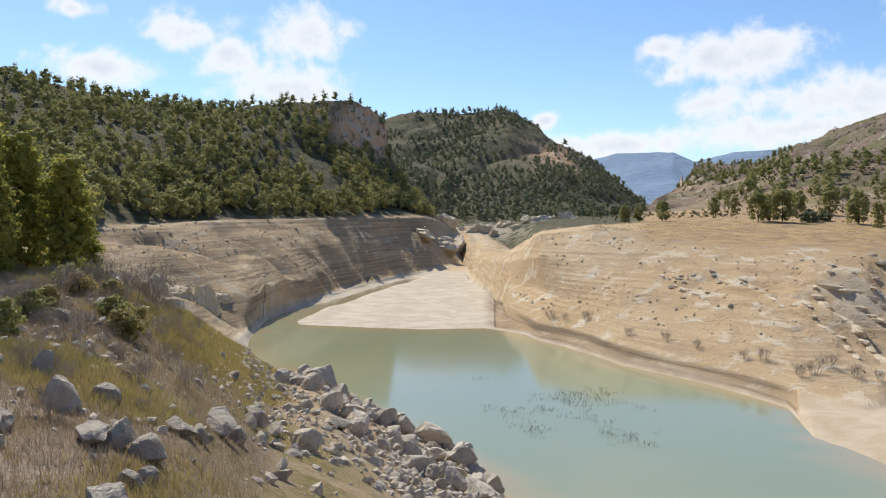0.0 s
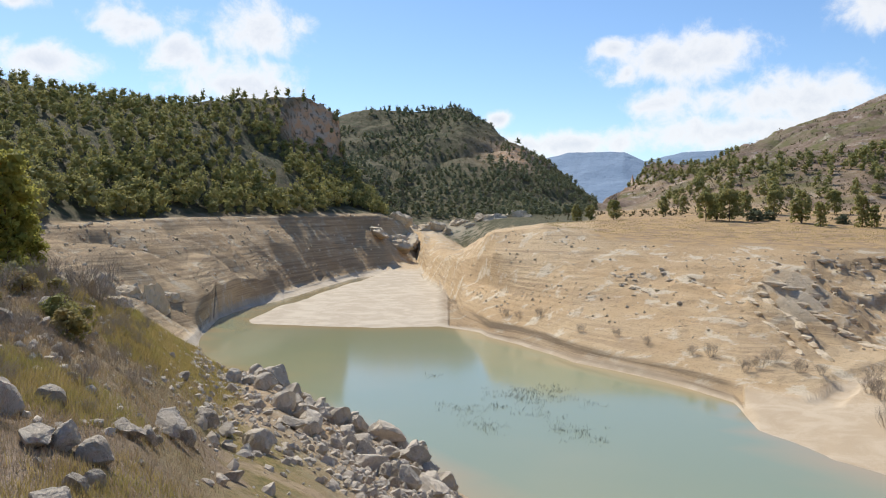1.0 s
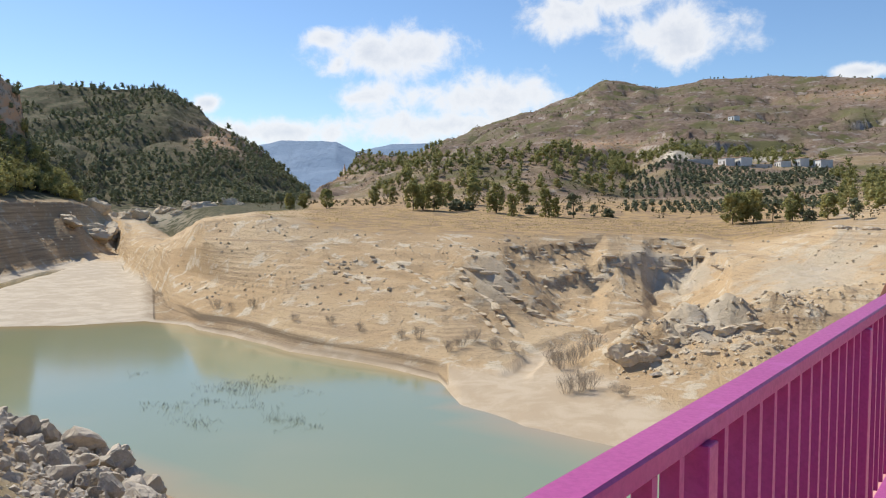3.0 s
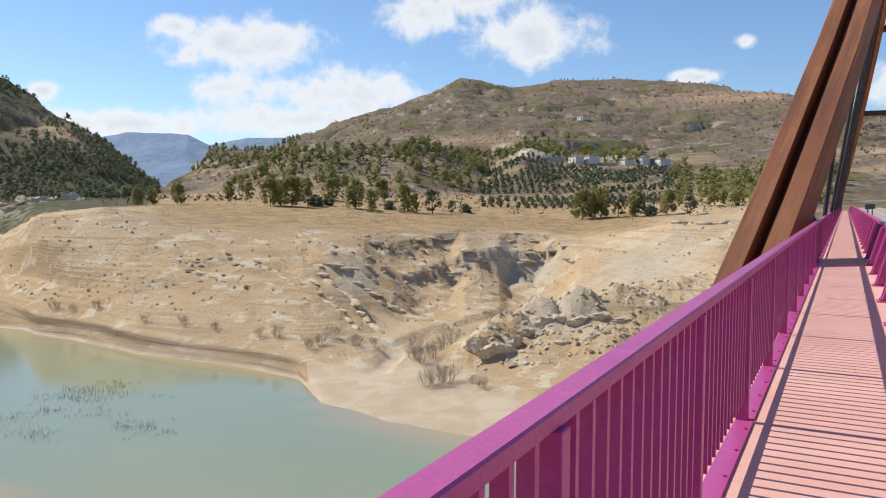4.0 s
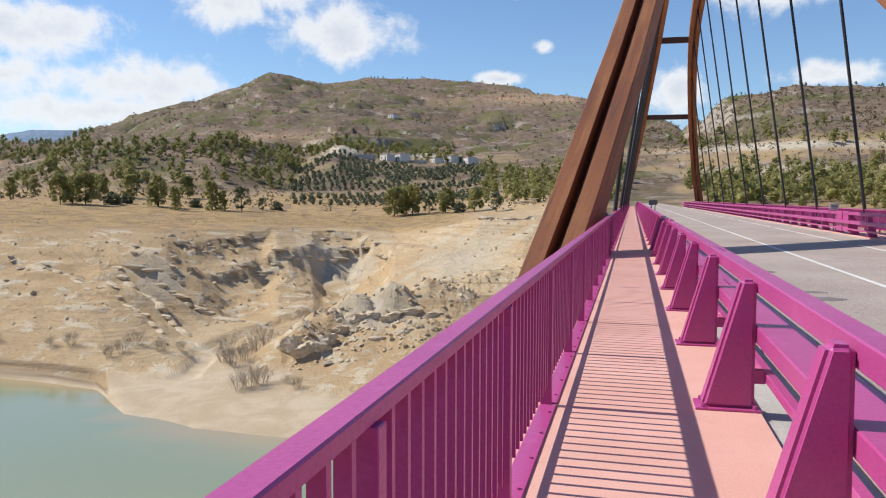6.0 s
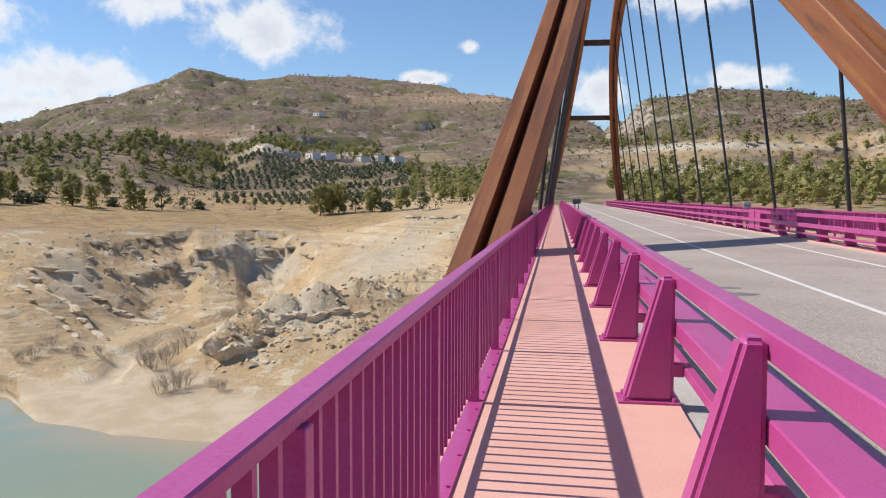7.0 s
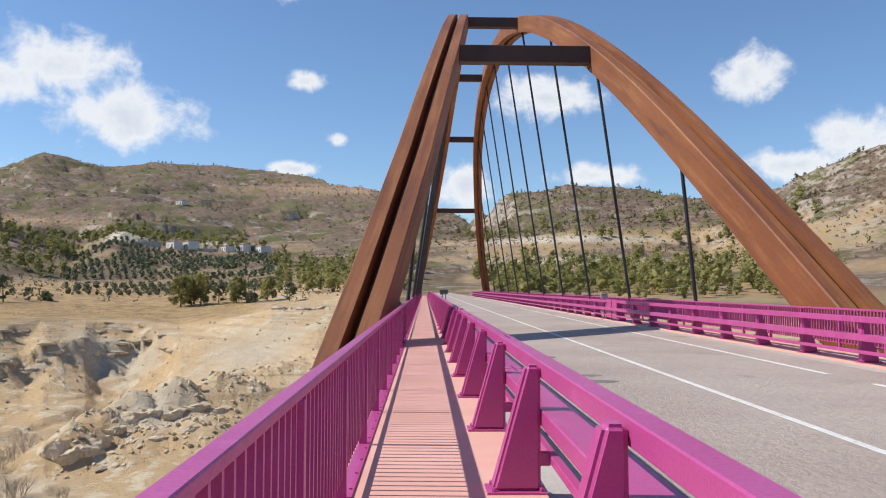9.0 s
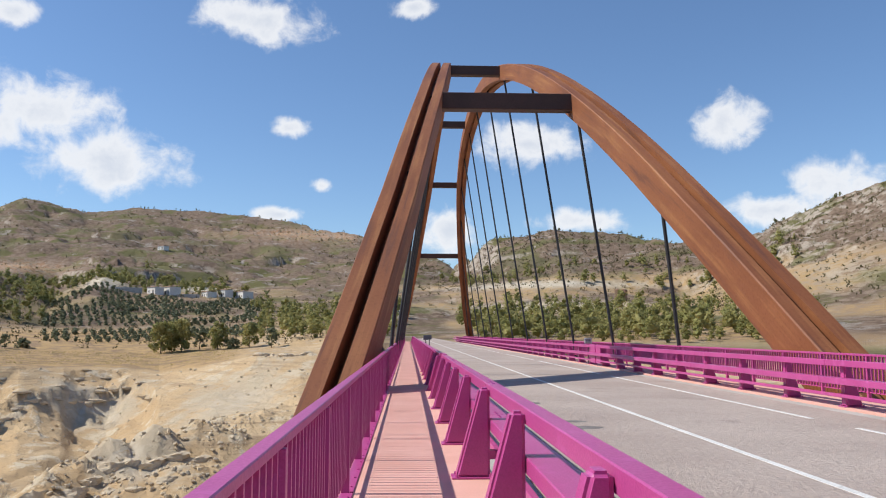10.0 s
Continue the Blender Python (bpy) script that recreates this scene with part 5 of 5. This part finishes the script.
# far right bank: tilted beds, rubble mound
for i, (a, d, s, st, tl) in enumerate((
                                      (-24.3, 90, 1.9, (1.1, .9, 1.3), .05), (-23.5, 89, 2.0, (1.1, .9, 1.2), 0.1), (-22.7, 89.5, 1.9, (1.2, .9, 1.2), 0.15), (-22.0, 91, 1.6, (1.2, 1, 1.0), 0.2), (-20.9, 93, 1.4, (1.3, 1, .8), 0.0), (-20.0, 96, 1.7, (1.3, 1, .9), 0.3), (-18.7, 97, 1.8, (1.3, 1, .9), 0.1), (-17.2, 96, 1.7, (1.3, 1, .9), 0.0), (-19.6, 91, 1.2, (1.3, 1, .8), 0.1),
                                      (-18.2, 90, 1.3, (1.3, 1, .8), 0.0), (-15.8, 97, 1.8, (1.4, 1, .8), 0.1), (-16.4, 90, 1.2, (1.4, 1, .7), 0.1), (-14.3, 97, 1.7, (1.3, 1, .8), 0.1), (-10.3, 150, 2.2, (1.1, 1, 1.1), 0), (-9.4, 149, 1.6, (1.1, 1, 1), 0.3), (-8.6, 148, 2.0, (1.1, 1, 1.1), 0), (-7.4, 150, 2.2, (1.1, 1, 1.1), 0.2), (-6.7, 149, 1.7, (1.1, 1, 1.1), 0.2), (-5.9, 152, 2.4, (1.2, 1, 1.1), 0))):
    put_rock("rock_outcrop", marl_pool, a, d, s, tl, math.radians(-a) + 0.3 * math.sin(i), "pale layered marl outcrop on the eroded bank", "bank outcrops", 0.62, st)
# tilted beds that stand out of the bank, and slabs along the broken edges: start and end (heading, distance), count, half size
BEDS = (((-35.8, 125), (-31.4, 106), 11, 1.35), ((-33.0, 124), (-28.0, 116), 11, 1.45), ((-34.6, 128), (-29.2, 125), 9, 1.1), ((-36.6, 120), (-33.2, 106), 8, 1.0), ((-45.4, 138), (-42.6, 126), 7, 0.9), ((-40.2, 134), (-37.6, 121), 7, 0.9))
for k, ((a0, d0), (a1, d1), n, size) in enumerate(BEDS):
    p0, p1 = polar(a0, d0), polar(a1, d1)
    way = math.atan2(p1[1] - p0[1], p1[0] - p0[0])
    for i in range(n):
        f = (i + float(rng.uniform(-0.3, 0.3))) / (n - 1)
        put_rock("rock_ledge", marl_pool, a0 + f * (a1 - a0), d0 + f * (d1 - d0) + float(rng.normal(0, 0.5)), size * float(rng.uniform(0.7, 1.15)), 0.2, way + float(rng.normal(0, 0.12)),
                 "tilted bed of pale marl standing out of the bank", "tilted beds", 0.5, (1.9, 0.8, 0.75))
for line, n, size in zip(SCARPS, (13, 24, 6), (0.9, 1.15, 0.8)):
    sa, sd, _ = np.array(line[1:-1], float).T
    for a in np.linspace(sa[0], sa[-1], n):
        put_rock("rim_rock", marl_pool, float(a + rng.normal(0, 0.12)), float(np.interp(a, sa, sd) + rng.normal(-0.8, 0.9)), size * float(rng.uniform(0.6, 1.2)), 0.08, math.radians(-a) + float(rng.normal(0, 0.25)),
                 "broken marl rock along the edge of a washed-out hollow", "rim rocks", 0.4, (1.7, 0.9, 0.7))
xs, ys = strip(80, -46, -20, 7, 9, 0.1, 0.95)
for x, y in zip(xs, ys):
    a, d = math.degrees(math.atan2(x, y)), math.hypot(x, y)
    if fbm(np.array([x / 14]), np.array([y / 14]), 9.0, 2)[0] > 0.05:
        put_rock("bank_stone", marl_pool, a, d, float(rng.uniform(0.3, 0.95)), 0.2, rng.uniform(0, 6), "grey stone lying on the eroded bank", "bank stones", 0.35, (1.4, 1, .9))
put_rock("bank_stone", rock_pool, -21.8, 86, 0.75, 0.1, 0.6, "single pale stone on the mud by the shore", "bank stones", 0.2, (1.3, 1, .8))


def pebbles(n, az0, az1, k0, k1, u0, u1, lo, hi, name, label, mat=M_ROCK):
    """Loose angular stones strewn between two lines of the land, as one mesh."""
    x, y = strip(n, az0, az1, k0, k1, u0, u1)
    keep = fbm(x / 8, y / 8, 2.9, 3) > rng.uniform(-0.45, 0.35, n)
    x, y = x[keep], y[keep]
    n = len(x)
    z = land_height(x, y)
    s = lo + (hi - lo) * rng.uniform(0, 1, n) ** 3
    chips = []
    for seed in range(10):
        bm = bmesh.new()
        bmesh.ops.create_icosphere(bm, subdivisions=1, radius=1)
        r = random.Random(90 + seed)
        cuts = [(Vector((r.gauss(0, 1), r.gauss(0, 1), r.gauss(0, 1))).normalized(), r.uniform(0.4, 0.75)) for _ in range(7)]
        for v in bm.verts:
            for nn, dd in cuts:
                e = v.co.dot(nn) - dd
                if e > 0:
                    v.co -= nn * e
            v.co.x *= r.uniform(1.1, 1.3)
            v.co.z *= 0.85
        chips.append(np.array([[tuple(v.co) for v in f.verts] for f in bm.faces]).reshape(-1, 3))
        bm.free()
    out = []
    for i in range(n):
        v = chips[i % 10] @ np.array(Euler((rng.uniform(-.9, .9), rng.uniform(-.9, .9), 0)).to_matrix()) * s[i]
        a = rng.uniform(0, 6.28)
        ca, sa = math.cos(a), math.sin(a)
        out.append(np.stack([v[:, 0] * ca - v[:, 1] * sa + x[i], v[:, 0] * sa + v[:, 1] * ca + y[i], v[:, 2] + z[i] + s[i] * 0.12], -1))
    stuff(name, np.concatenate(out), 3, mat, label, "stones")


pebbles(6000, -75, -56.5, 1, 2, 0.0, 1.0, 0.05, 0.4, "scree", "loose grey scree on the near shore")
pebbles(3000, -93, -72, 0, 2, 0.3, 1.0, 0.025, 0.22, "scree", "small stones among dry grass on the near bank")
pebbles(3000, -57, -6, 6, 9, 0.2, 1.0, 0.05, 0.36, "rubble", "scattered rubble on the far eroded bank", M_MARL)
pebbles(2400, -24.5, -11, 6, 7, 0.2, 0.9, 0.04, 0.42, "rubble", "crumbled marl rubble on the mound", M_MARL)
pebbles(1500, -86, -60, 6, 9, 0.1, 1.0, 0.08, 0.6, "rubble", "scattered rubble on the left bank", M_MARL)


# ---- grass, bare shrubs, weed ----
def blades(x, y, per, h, spread, width):
    n = len(x) * per
    bx = np.repeat(x, per) + rng.normal(0, spread, n)
    by = np.repeat(y, per) + rng.normal(0, spread, n)
    bz = land_height(bx, by)
    a = rng.uniform(0, 6.28, n)
    hh = h * rng.uniform(0.5, 1.2, n)
    lean = rng.normal(0, 0.3, (n, 2)) * hh[:, None]
    w = width * rng.uniform(0.6, 1.3, n)
    p = np.stack([bx, by, bz], -1)
    s = np.stack([np.cos(a) * w, np.sin(a) * w, 0 * a], -1)
    top = p + np.stack([lean[:, 0], lean[:, 1], hh], -1)
    return np.stack([p - s, p + s, top], 1).reshape(-1, 3)


gx, gy = strip(4200, -93, -72, 0, 2, 0.2, 1.0)
keep = fbm(gx / 7, gy / 7, 3.3, 3) > 0.0
stuff("dry_grass", blades(gx[keep], gy[keep], 34, 0.26, 0.35, 0.009), 3, M_GRASS, "tufts of yellow-green dry grass on the near bank", "grass")
gx, gy = strip(3400, -95, -74, 0, 2, 0.1, 1.0)
stuff("dead_weeds", blades(gx, gy, 24, 0.2, 0.4, 0.008), 3, M_WEED, "low brown dead weeds covering the near bank", "weeds")
gx, gy = strip(900, -80, -72.5, 1, 2, 0.45, 0.98)
stuff("dry_grass", blades(gx, gy, 30, 0.36, 0.5, 0.014), 3, M_GRASS, "dry yellow-green grass patch above the shore", "grass")
gx, gy = strip(2600, -50, -12, 9, 10, 0.15, 1.0)
stuff("field_grass", blades(gx, gy, 6, 0.28, 0.9, 0.035), 3, M_GRASS, "dry yellow grass on the terrace field", "grass")


def twig_mesh(seed, stems, h, r0):
    """A leafless shrub: stems that fork twice."""
    r = random.Random(seed)
    v = []

    def rod(p, q, a, b):
        d = (q - p).normalized()
        s = d.orthogonal().normalized()
        u = d.cross(s)
        for k in range(3):
            a0, a1 = k * 2.094, (k + 1) * 2.094
            e0, e1 = s * math.cos(a0) + u * math.sin(a0), s * math.cos(a1) + u * math.sin(a1)
            v.extend([p + e0 * a, p + e1 * a, q + e1 * b, q + e0 * b])
    for _ in range(stems):
        an = r.uniform(0, 6.283)
        p = Vector((math.cos(an) * 0.2 * h * r.random(), math.sin(an) * 0.2 * h * r.random(), -0.1))
        q = p + Vector((math.cos(an) * r.uniform(0.05, 0.35), math.sin(an) * r.uniform(0.05, 0.35), r.uniform(0.35, 0.6))) * h
        rod(p, q, r0, r0 * 0.7)
        for _ in range(4):
            q2 = q.lerp(p, r.uniform(0, 0.5))
            t = q2 + Vector((r.gauss(0, 0.16), r.gauss(0, 0.16), r.uniform(0.2, 0.45))) * h
            rod(q2, t, r0 * 0.6, r0 * 0.35)
            for _ in range(3):
                t0 = t.lerp(q2, r.uniform(0, 0.6))
                rod(t0, t0 + Vector((r.gauss(0, 0.1), r.gauss(0, 0.1), r.uniform(0.08, 0.25))) * h, r0 * 0.35, r0 * 0.18)
    return poly_mesh("bare_shrub", np.array([tuple(p) for p in v]), 4, M_TWIG)


twigs = [twig_mesh(40 + i, 20, 1.0, 0.0065) for i in range(4)]
# heading, distance, height
SHRUBS = ((-27.2, 80, 2.6), (-26.4, 81, 2.4), (-28.0, 80, 2.2), (-28.4, 90, 2.6), (-27.6, 92, 2.8), (-26.6, 95, 2.6), (-29.0, 92, 2.0), (-26.0, 98, 2.8), (-28.8, 97, 2.2), (-23.9, 78, 1.5), (-24.6, 80, 1.2), (-36.5, 96, 1.9), (-38.7, 102, 2.0), (-34.8, 99, 2.2), (-35.6, 97, 2.0), (-40.0, 103, 1.6),
          (-45.0, 112, 1.6), (-43.0, 108, 1.4), (-47.6, 117, 1.5), (-50.5, 130, 1.8), (-53.0, 137, 2.0), (-52.0, 134, 1.4), (-33.2, 97, 1.9), (-31.8, 97, 1.6))
for i, (a, d, h) in enumerate(SHRUBS):
    x, y = polar(a, d)
    o = new("bare_shrub", twigs[i % 4])
    o.matrix_basis = Matrix.LocRotScale((x, y, float(land_height(x, y)[0])), Euler((0, 0, i * 1.3)), (h * 1.1, h * 1.1, h))
    tagged(o, "leafless grey-brown shrub on the dry lake shore", "shrub", "shore shrubs")
for i, (a, d, h) in enumerate(((-81.2, 44, 2.6), (-82.4, 42, 2.0), (-80.2, 46, 1.8), (-84.0, 40, 1.9), (-87.2, 33, 1.7), (-85.6, 36, 1.5), (-89.0, 30, 1.6), (-79.6, 40, 1.2), (-83.2, 36, 1.3), (-86.2, 26, 1.1), (-88.4, 22, 1.0))):
    x, y = polar(a, d)
    o = new("bare_shrub", twigs[i % 4])
    o.matrix_basis = Matrix.LocRotScale((x, y, float(land_height(x, y)[0])), Euler((0, 0, i * 1.3)), (h, h, h))
    tagged(o, "dead brown shrub on the steep near bank", "shrub", "bank shrubs")

xs, ys = strip(120, -93, -77, 1, 2, 0.1, 1.0)
for i, (x, y) in enumerate(zip(xs, ys)):
    h = float(rng.uniform(0.35, 0.95))
    o = new("bare_shrub", twigs[i % 4])
    o.matrix_basis = Matrix.LocRotScale((x, y, float(land_height(x, y)[0])), Euler((0, 0, i * 1.3)), (h, h, h))
    tagged(o, "dead brown shrub on the steep near bank", "shrub", "bank shrubs")
green = tree_thing("green_bush", 1.6, 1.0, 60, 22, 0.1, M_PINE, "small dark green bush on the near bank", "bank bushes", 0.05, 0.0)
dry = tree_thing("dry_bush", 1.5, 1.0, 50, 22, 0.1, M_GRASS, "dry orange-yellow bush on the near bank", "bank bushes", 0.05, 0.0)
for i, (a, d, sc) in enumerate(((-88.2, 30, 0.6), (-90, 26, 0.7), (-86.2, 38, 0.7))):
    stand(green, a, d, sc, i * 1.0)
for i, (a, d, sc) in enumerate(((-85.4, 36, 0.7), (-82.4, 33, 0.65), (-83.4, 38, 0.7), (-87.4, 32, 0.6))):
    stand(dry, a, d, sc, i * 1.0)
stand(green, -83.4, 32, 0.65, 0.3, first=True)
stand(dry, -82.9, 30, 0.7, 0.3, first=True)

# drowned weed standing in the shallow water
wx, wy = [], []
for a, d, n, sp in ((-56.1, 81, 26, 1.4), (-54.6, 75, 26, 1.6), (-52.0, 88, 55, 2.2), (-51.2, 87, 30, 1.8), (-49.6, 91, 30, 2.2), (-48.2, 74, 34, 1.6), (-50.0, 79, 16, 1.6), (-46.5, 71, 8, 0.8), (-53.2, 82, 16, 2.0), (-47.2, 84, 8, 1.5), (-58, 98, 5, 1.2)):
    x, y = polar(a, d)
    wx += (x + rng.normal(0, sp, n)).tolist()
    wy += (y + rng.normal(0, sp * 0.7, n)).tolist()
wx, wy = np.array(wx), np.array(wy)
wv = blades(wx, wy, 7, 0.42, 0.3, 0.015)
tri = wv.reshape(-1, 3, 3)
shift = WATER_Z - 0.05 - tri[:, 0, 2]
tri[:, :, 2] += shift[:, None]
stuff("water_weed", tri.reshape(-1, 3), 3, M_REED, "dark drowned weed tufts standing out of the water", "water weed")


# ---- hamlet, small things on the bridge ----
M_WALL = two_scale("whitewashed_wall", (0.66, 0.64, 0.60), (0.76, 0.74, 0.70), 0.9, 0.6, 8, 0.3, 0.02, c3=(0.55, 0.51, 0.45))
M_TILE = two_scale("clay_roof", (0.40, 0.24, 0.16), (0.48, 0.31, 0.22), 0.9, 0.9, 9, 0.6, 0.05)
M_DARK = two_scale("dark_opening", (0.03, 0.028, 0.026), (0.05, 0.045, 0.04), 0.7, 1, 10)
M_SIGN = two_scale("grey_sign", (0.10, 0.11, 0.115), (0.14, 0.15, 0.155), 0.5, 2, 20)
M_BRICK = two_scale("brown_masonry", (0.27, 0.16, 0.10), (0.34, 0.22, 0.15), 0.95, 0.8, 6, 0.6, 0.05)


def build_house(az, d, w, dep, h, roof, windows, turn, label):
    x, y = polar(az, d)
    z = float(land_height(x, y)[0]) - 0.5
    t = thing("farmhouse", (0, 0, 0), label, "house", "hamlet houses")
    part("wall", box(-w / 2, w / 2, -dep / 2, dep / 2, 0, h + 0.5, 0.03), M_WALL, t)
    bm = bmesh.new()
    e = 0.35
    z0, z1 = h + 0.5, h + 0.5 + roof
    vs = [bm.verts.new(p) for p in ((-w / 2 - e, -dep / 2 - e, z0), (w / 2 + e, -dep / 2 - e, z0), (w / 2 + e, dep / 2 + e, z1), (-w / 2 - e, dep / 2 + e, z1),
                                    (-w / 2 - e, -dep / 2 - e, z0 + 0.18), (w / 2 + e, -dep / 2 - e, z0 + 0.18), (w / 2 + e, dep / 2 + e, z1 + 0.18), (-w / 2 - e, dep / 2 + e, z1 + 0.18))]
    for f in ((3, 2, 1, 0), (4, 5, 6, 7), (0, 1, 5, 4), (1, 2, 6, 5), (2, 3, 7, 6), (3, 0, 4, 7)):
        bm.faces.new([vs[i] for i in f])
    part("roof", bm, M_TILE, t, "low clay tile roof")
    for k in range(windows):
        wx = -w / 2 + (k + 0.5) * w / windows
        if k == windows // 2:
            part("door", box(wx - 0.5, wx + 0.5, -dep / 2 - 0.03, -dep / 2 + 0.05, 0.5, 2.5), M_DARK, t, "dark doorway")
        else:
            win = part("window", box(wx - 0.4, wx + 0.4, -dep / 2 - 0.02, -dep / 2 + 0.05, 1.4, 2.4), M_DARK, t, "dark window opening")
            part("sill", box(wx - 0.5, wx + 0.5, -dep / 2 - 0.12, -dep / 2 - 0.022, 1.3, 1.39), M_WALL, win)
    t.matrix_basis = Matrix.LocRotScale((x, y, z), Euler((0, 0, math.radians(-az) + turn - 1.1)), None)
    return t


for a, d, w, dep, h, rf, n, tr in ((-17.4, 424, 7, 5, 3.4, 0.7, 2, 0.1), (-16.4, 426, 9, 6, 3.8, 1.0, 3, 0.0), (-13.9, 428, 8, 5, 3.0, 0.8, 3, -0.1), (-12.8, 430, 6, 5, 3.6, 0.8, 3, 0.15), (-11.6, 429, 10, 6, 3.8, 0.9, 4, 0.05)):
    build_house(a, d, w, dep, h, rf, n, tr, "low whitewashed farmhouse below the pale rock slope")
build_house(-17.0, 640, 7, 5, 3.0, 0.6, 2, 0.2, "small lone whitewashed house high on the hillside")
for a, d, w in ((-19.2, 418, 14), (-15.2, 418, 10)):
    x, y = polar(a, d)
    o = obj("terrace_wall", box(-w / 2, w / 2, -0.3, 0.3, -1.5, 1.6, 0.05), M_CONCRETE)
    o.matrix_basis = pose(x, y, float(land_height(x, y)[0]), 0, 0, -a + 4)
    tagged(o, "pale masonry terrace wall below the houses", "wall", "terrace walls")
x, y = polar(15.1, 330)
o = obj("ruined_tower", box(-2.2, 2.2, -2, 2, -1.5, 4.6, 0.25), M_BRICK)
o.matrix_basis = pose(x, y, float(land_height(x, y)[0]), 0, 2, -25)
tagged(o, "short ruined brown masonry tower on the slope", "ruin")

# end panel and small plate where the right-hand barrier is spliced
pan = thing("barrier_panel", (0, 0, 0), "purple steel panel set across the rails of the barrier", "barrier panel")
part("sheet", box(mirror_x(0.99), mirror_x(0.88), 36.4, 38.4, 0.12, 0.98, 0.01), M_PURPLE, pan)
part("stiffener", box(mirror_x(1.02), mirror_x(0.985), 37.3, 37.5, 0.1, 0.99), M_PURPLE, pan)
# Added panel on the left barrier, where only the rib's shadow falls.
pan = thing("barrier_panel", (0, 0, 0), "purple steel panel set across the rails of the barrier", "barrier panel")
part("sheet", box(0.88, 0.99, 20.2, 21.8, 0.12, 0.98, 0.01), M_PURPLE, pan)
part("stiffener", box(0.845, 0.878, 20.9, 21.1, 0.1, 0.99), M_PURPLE, pan)
pl = thing("marker_plate", (0, 0, 0), "small pale marker plate with unreadable bars above the barrier", "sign")
part("plate", box(mirror_x(1.0), mirror_x(0.62), 39.6, 39.63, 1.0, 1.28, 0.008), M_LINE, pl)
for zz in (1.2, 1.13, 1.06):
    part("bar", box(mirror_x(0.94), mirror_x(0.68), 39.585, 39.598, zz, zz + 0.03), M_SIGN, pl)
part("stem", box(mirror_x(0.83), mirror_x(0.79), 39.632, 39.66, 0.0, 1.2), M_SIGN, pl)
for yy, xx in ((61.0, 1.35), (66.0, 1.75)):
    sg = thing("sign_back", (0, 0, 0), "dark grey sign box on a short post beside the road", "sign", "road signs")
    part("box", box(xx - 0.19, xx + 0.19, yy, yy + 0.08, 1.0, 1.38, 0.02), M_SIGN, sg)
    part("post", box(xx - 0.035, xx + 0.035, yy + 0.082, yy + 0.14, -0.05, 1.3), M_SIGN, sg)
# tar patches and skid marks on the road
M_TAR = two_scale("tar", (0.17, 0.15, 0.14), (0.24, 0.22, 0.205), 0.8, 2.5, 30)
for px_, py_, rx, ry in ((2.75, 13.2, 0.46, 0.24), (2.6, 17.8, 0.34, 0.3), (2.95, 14.1, 0.2, 0.16)):
    bm = bmesh.new()
    vs = [bm.verts.new((px_ + rx * math.cos(a) * (1 + 0.3 * noise.noise((a * 2, px_, 0))), py_ + ry * math.sin(a) * (1 + 0.3 * noise.noise((a * 2, py_, 5))), ROAD_Z + 0.004)) for a in np.linspace(0, 6.283, 25)[:-1]]
    f = bm.faces.new(vs)
    f.normal_update()
    if f.normal.z < 0:
        f.normal_flip()
    structure("tar_patch", bm, M_TAR, "dark tar patch on the worn road", "road patch")
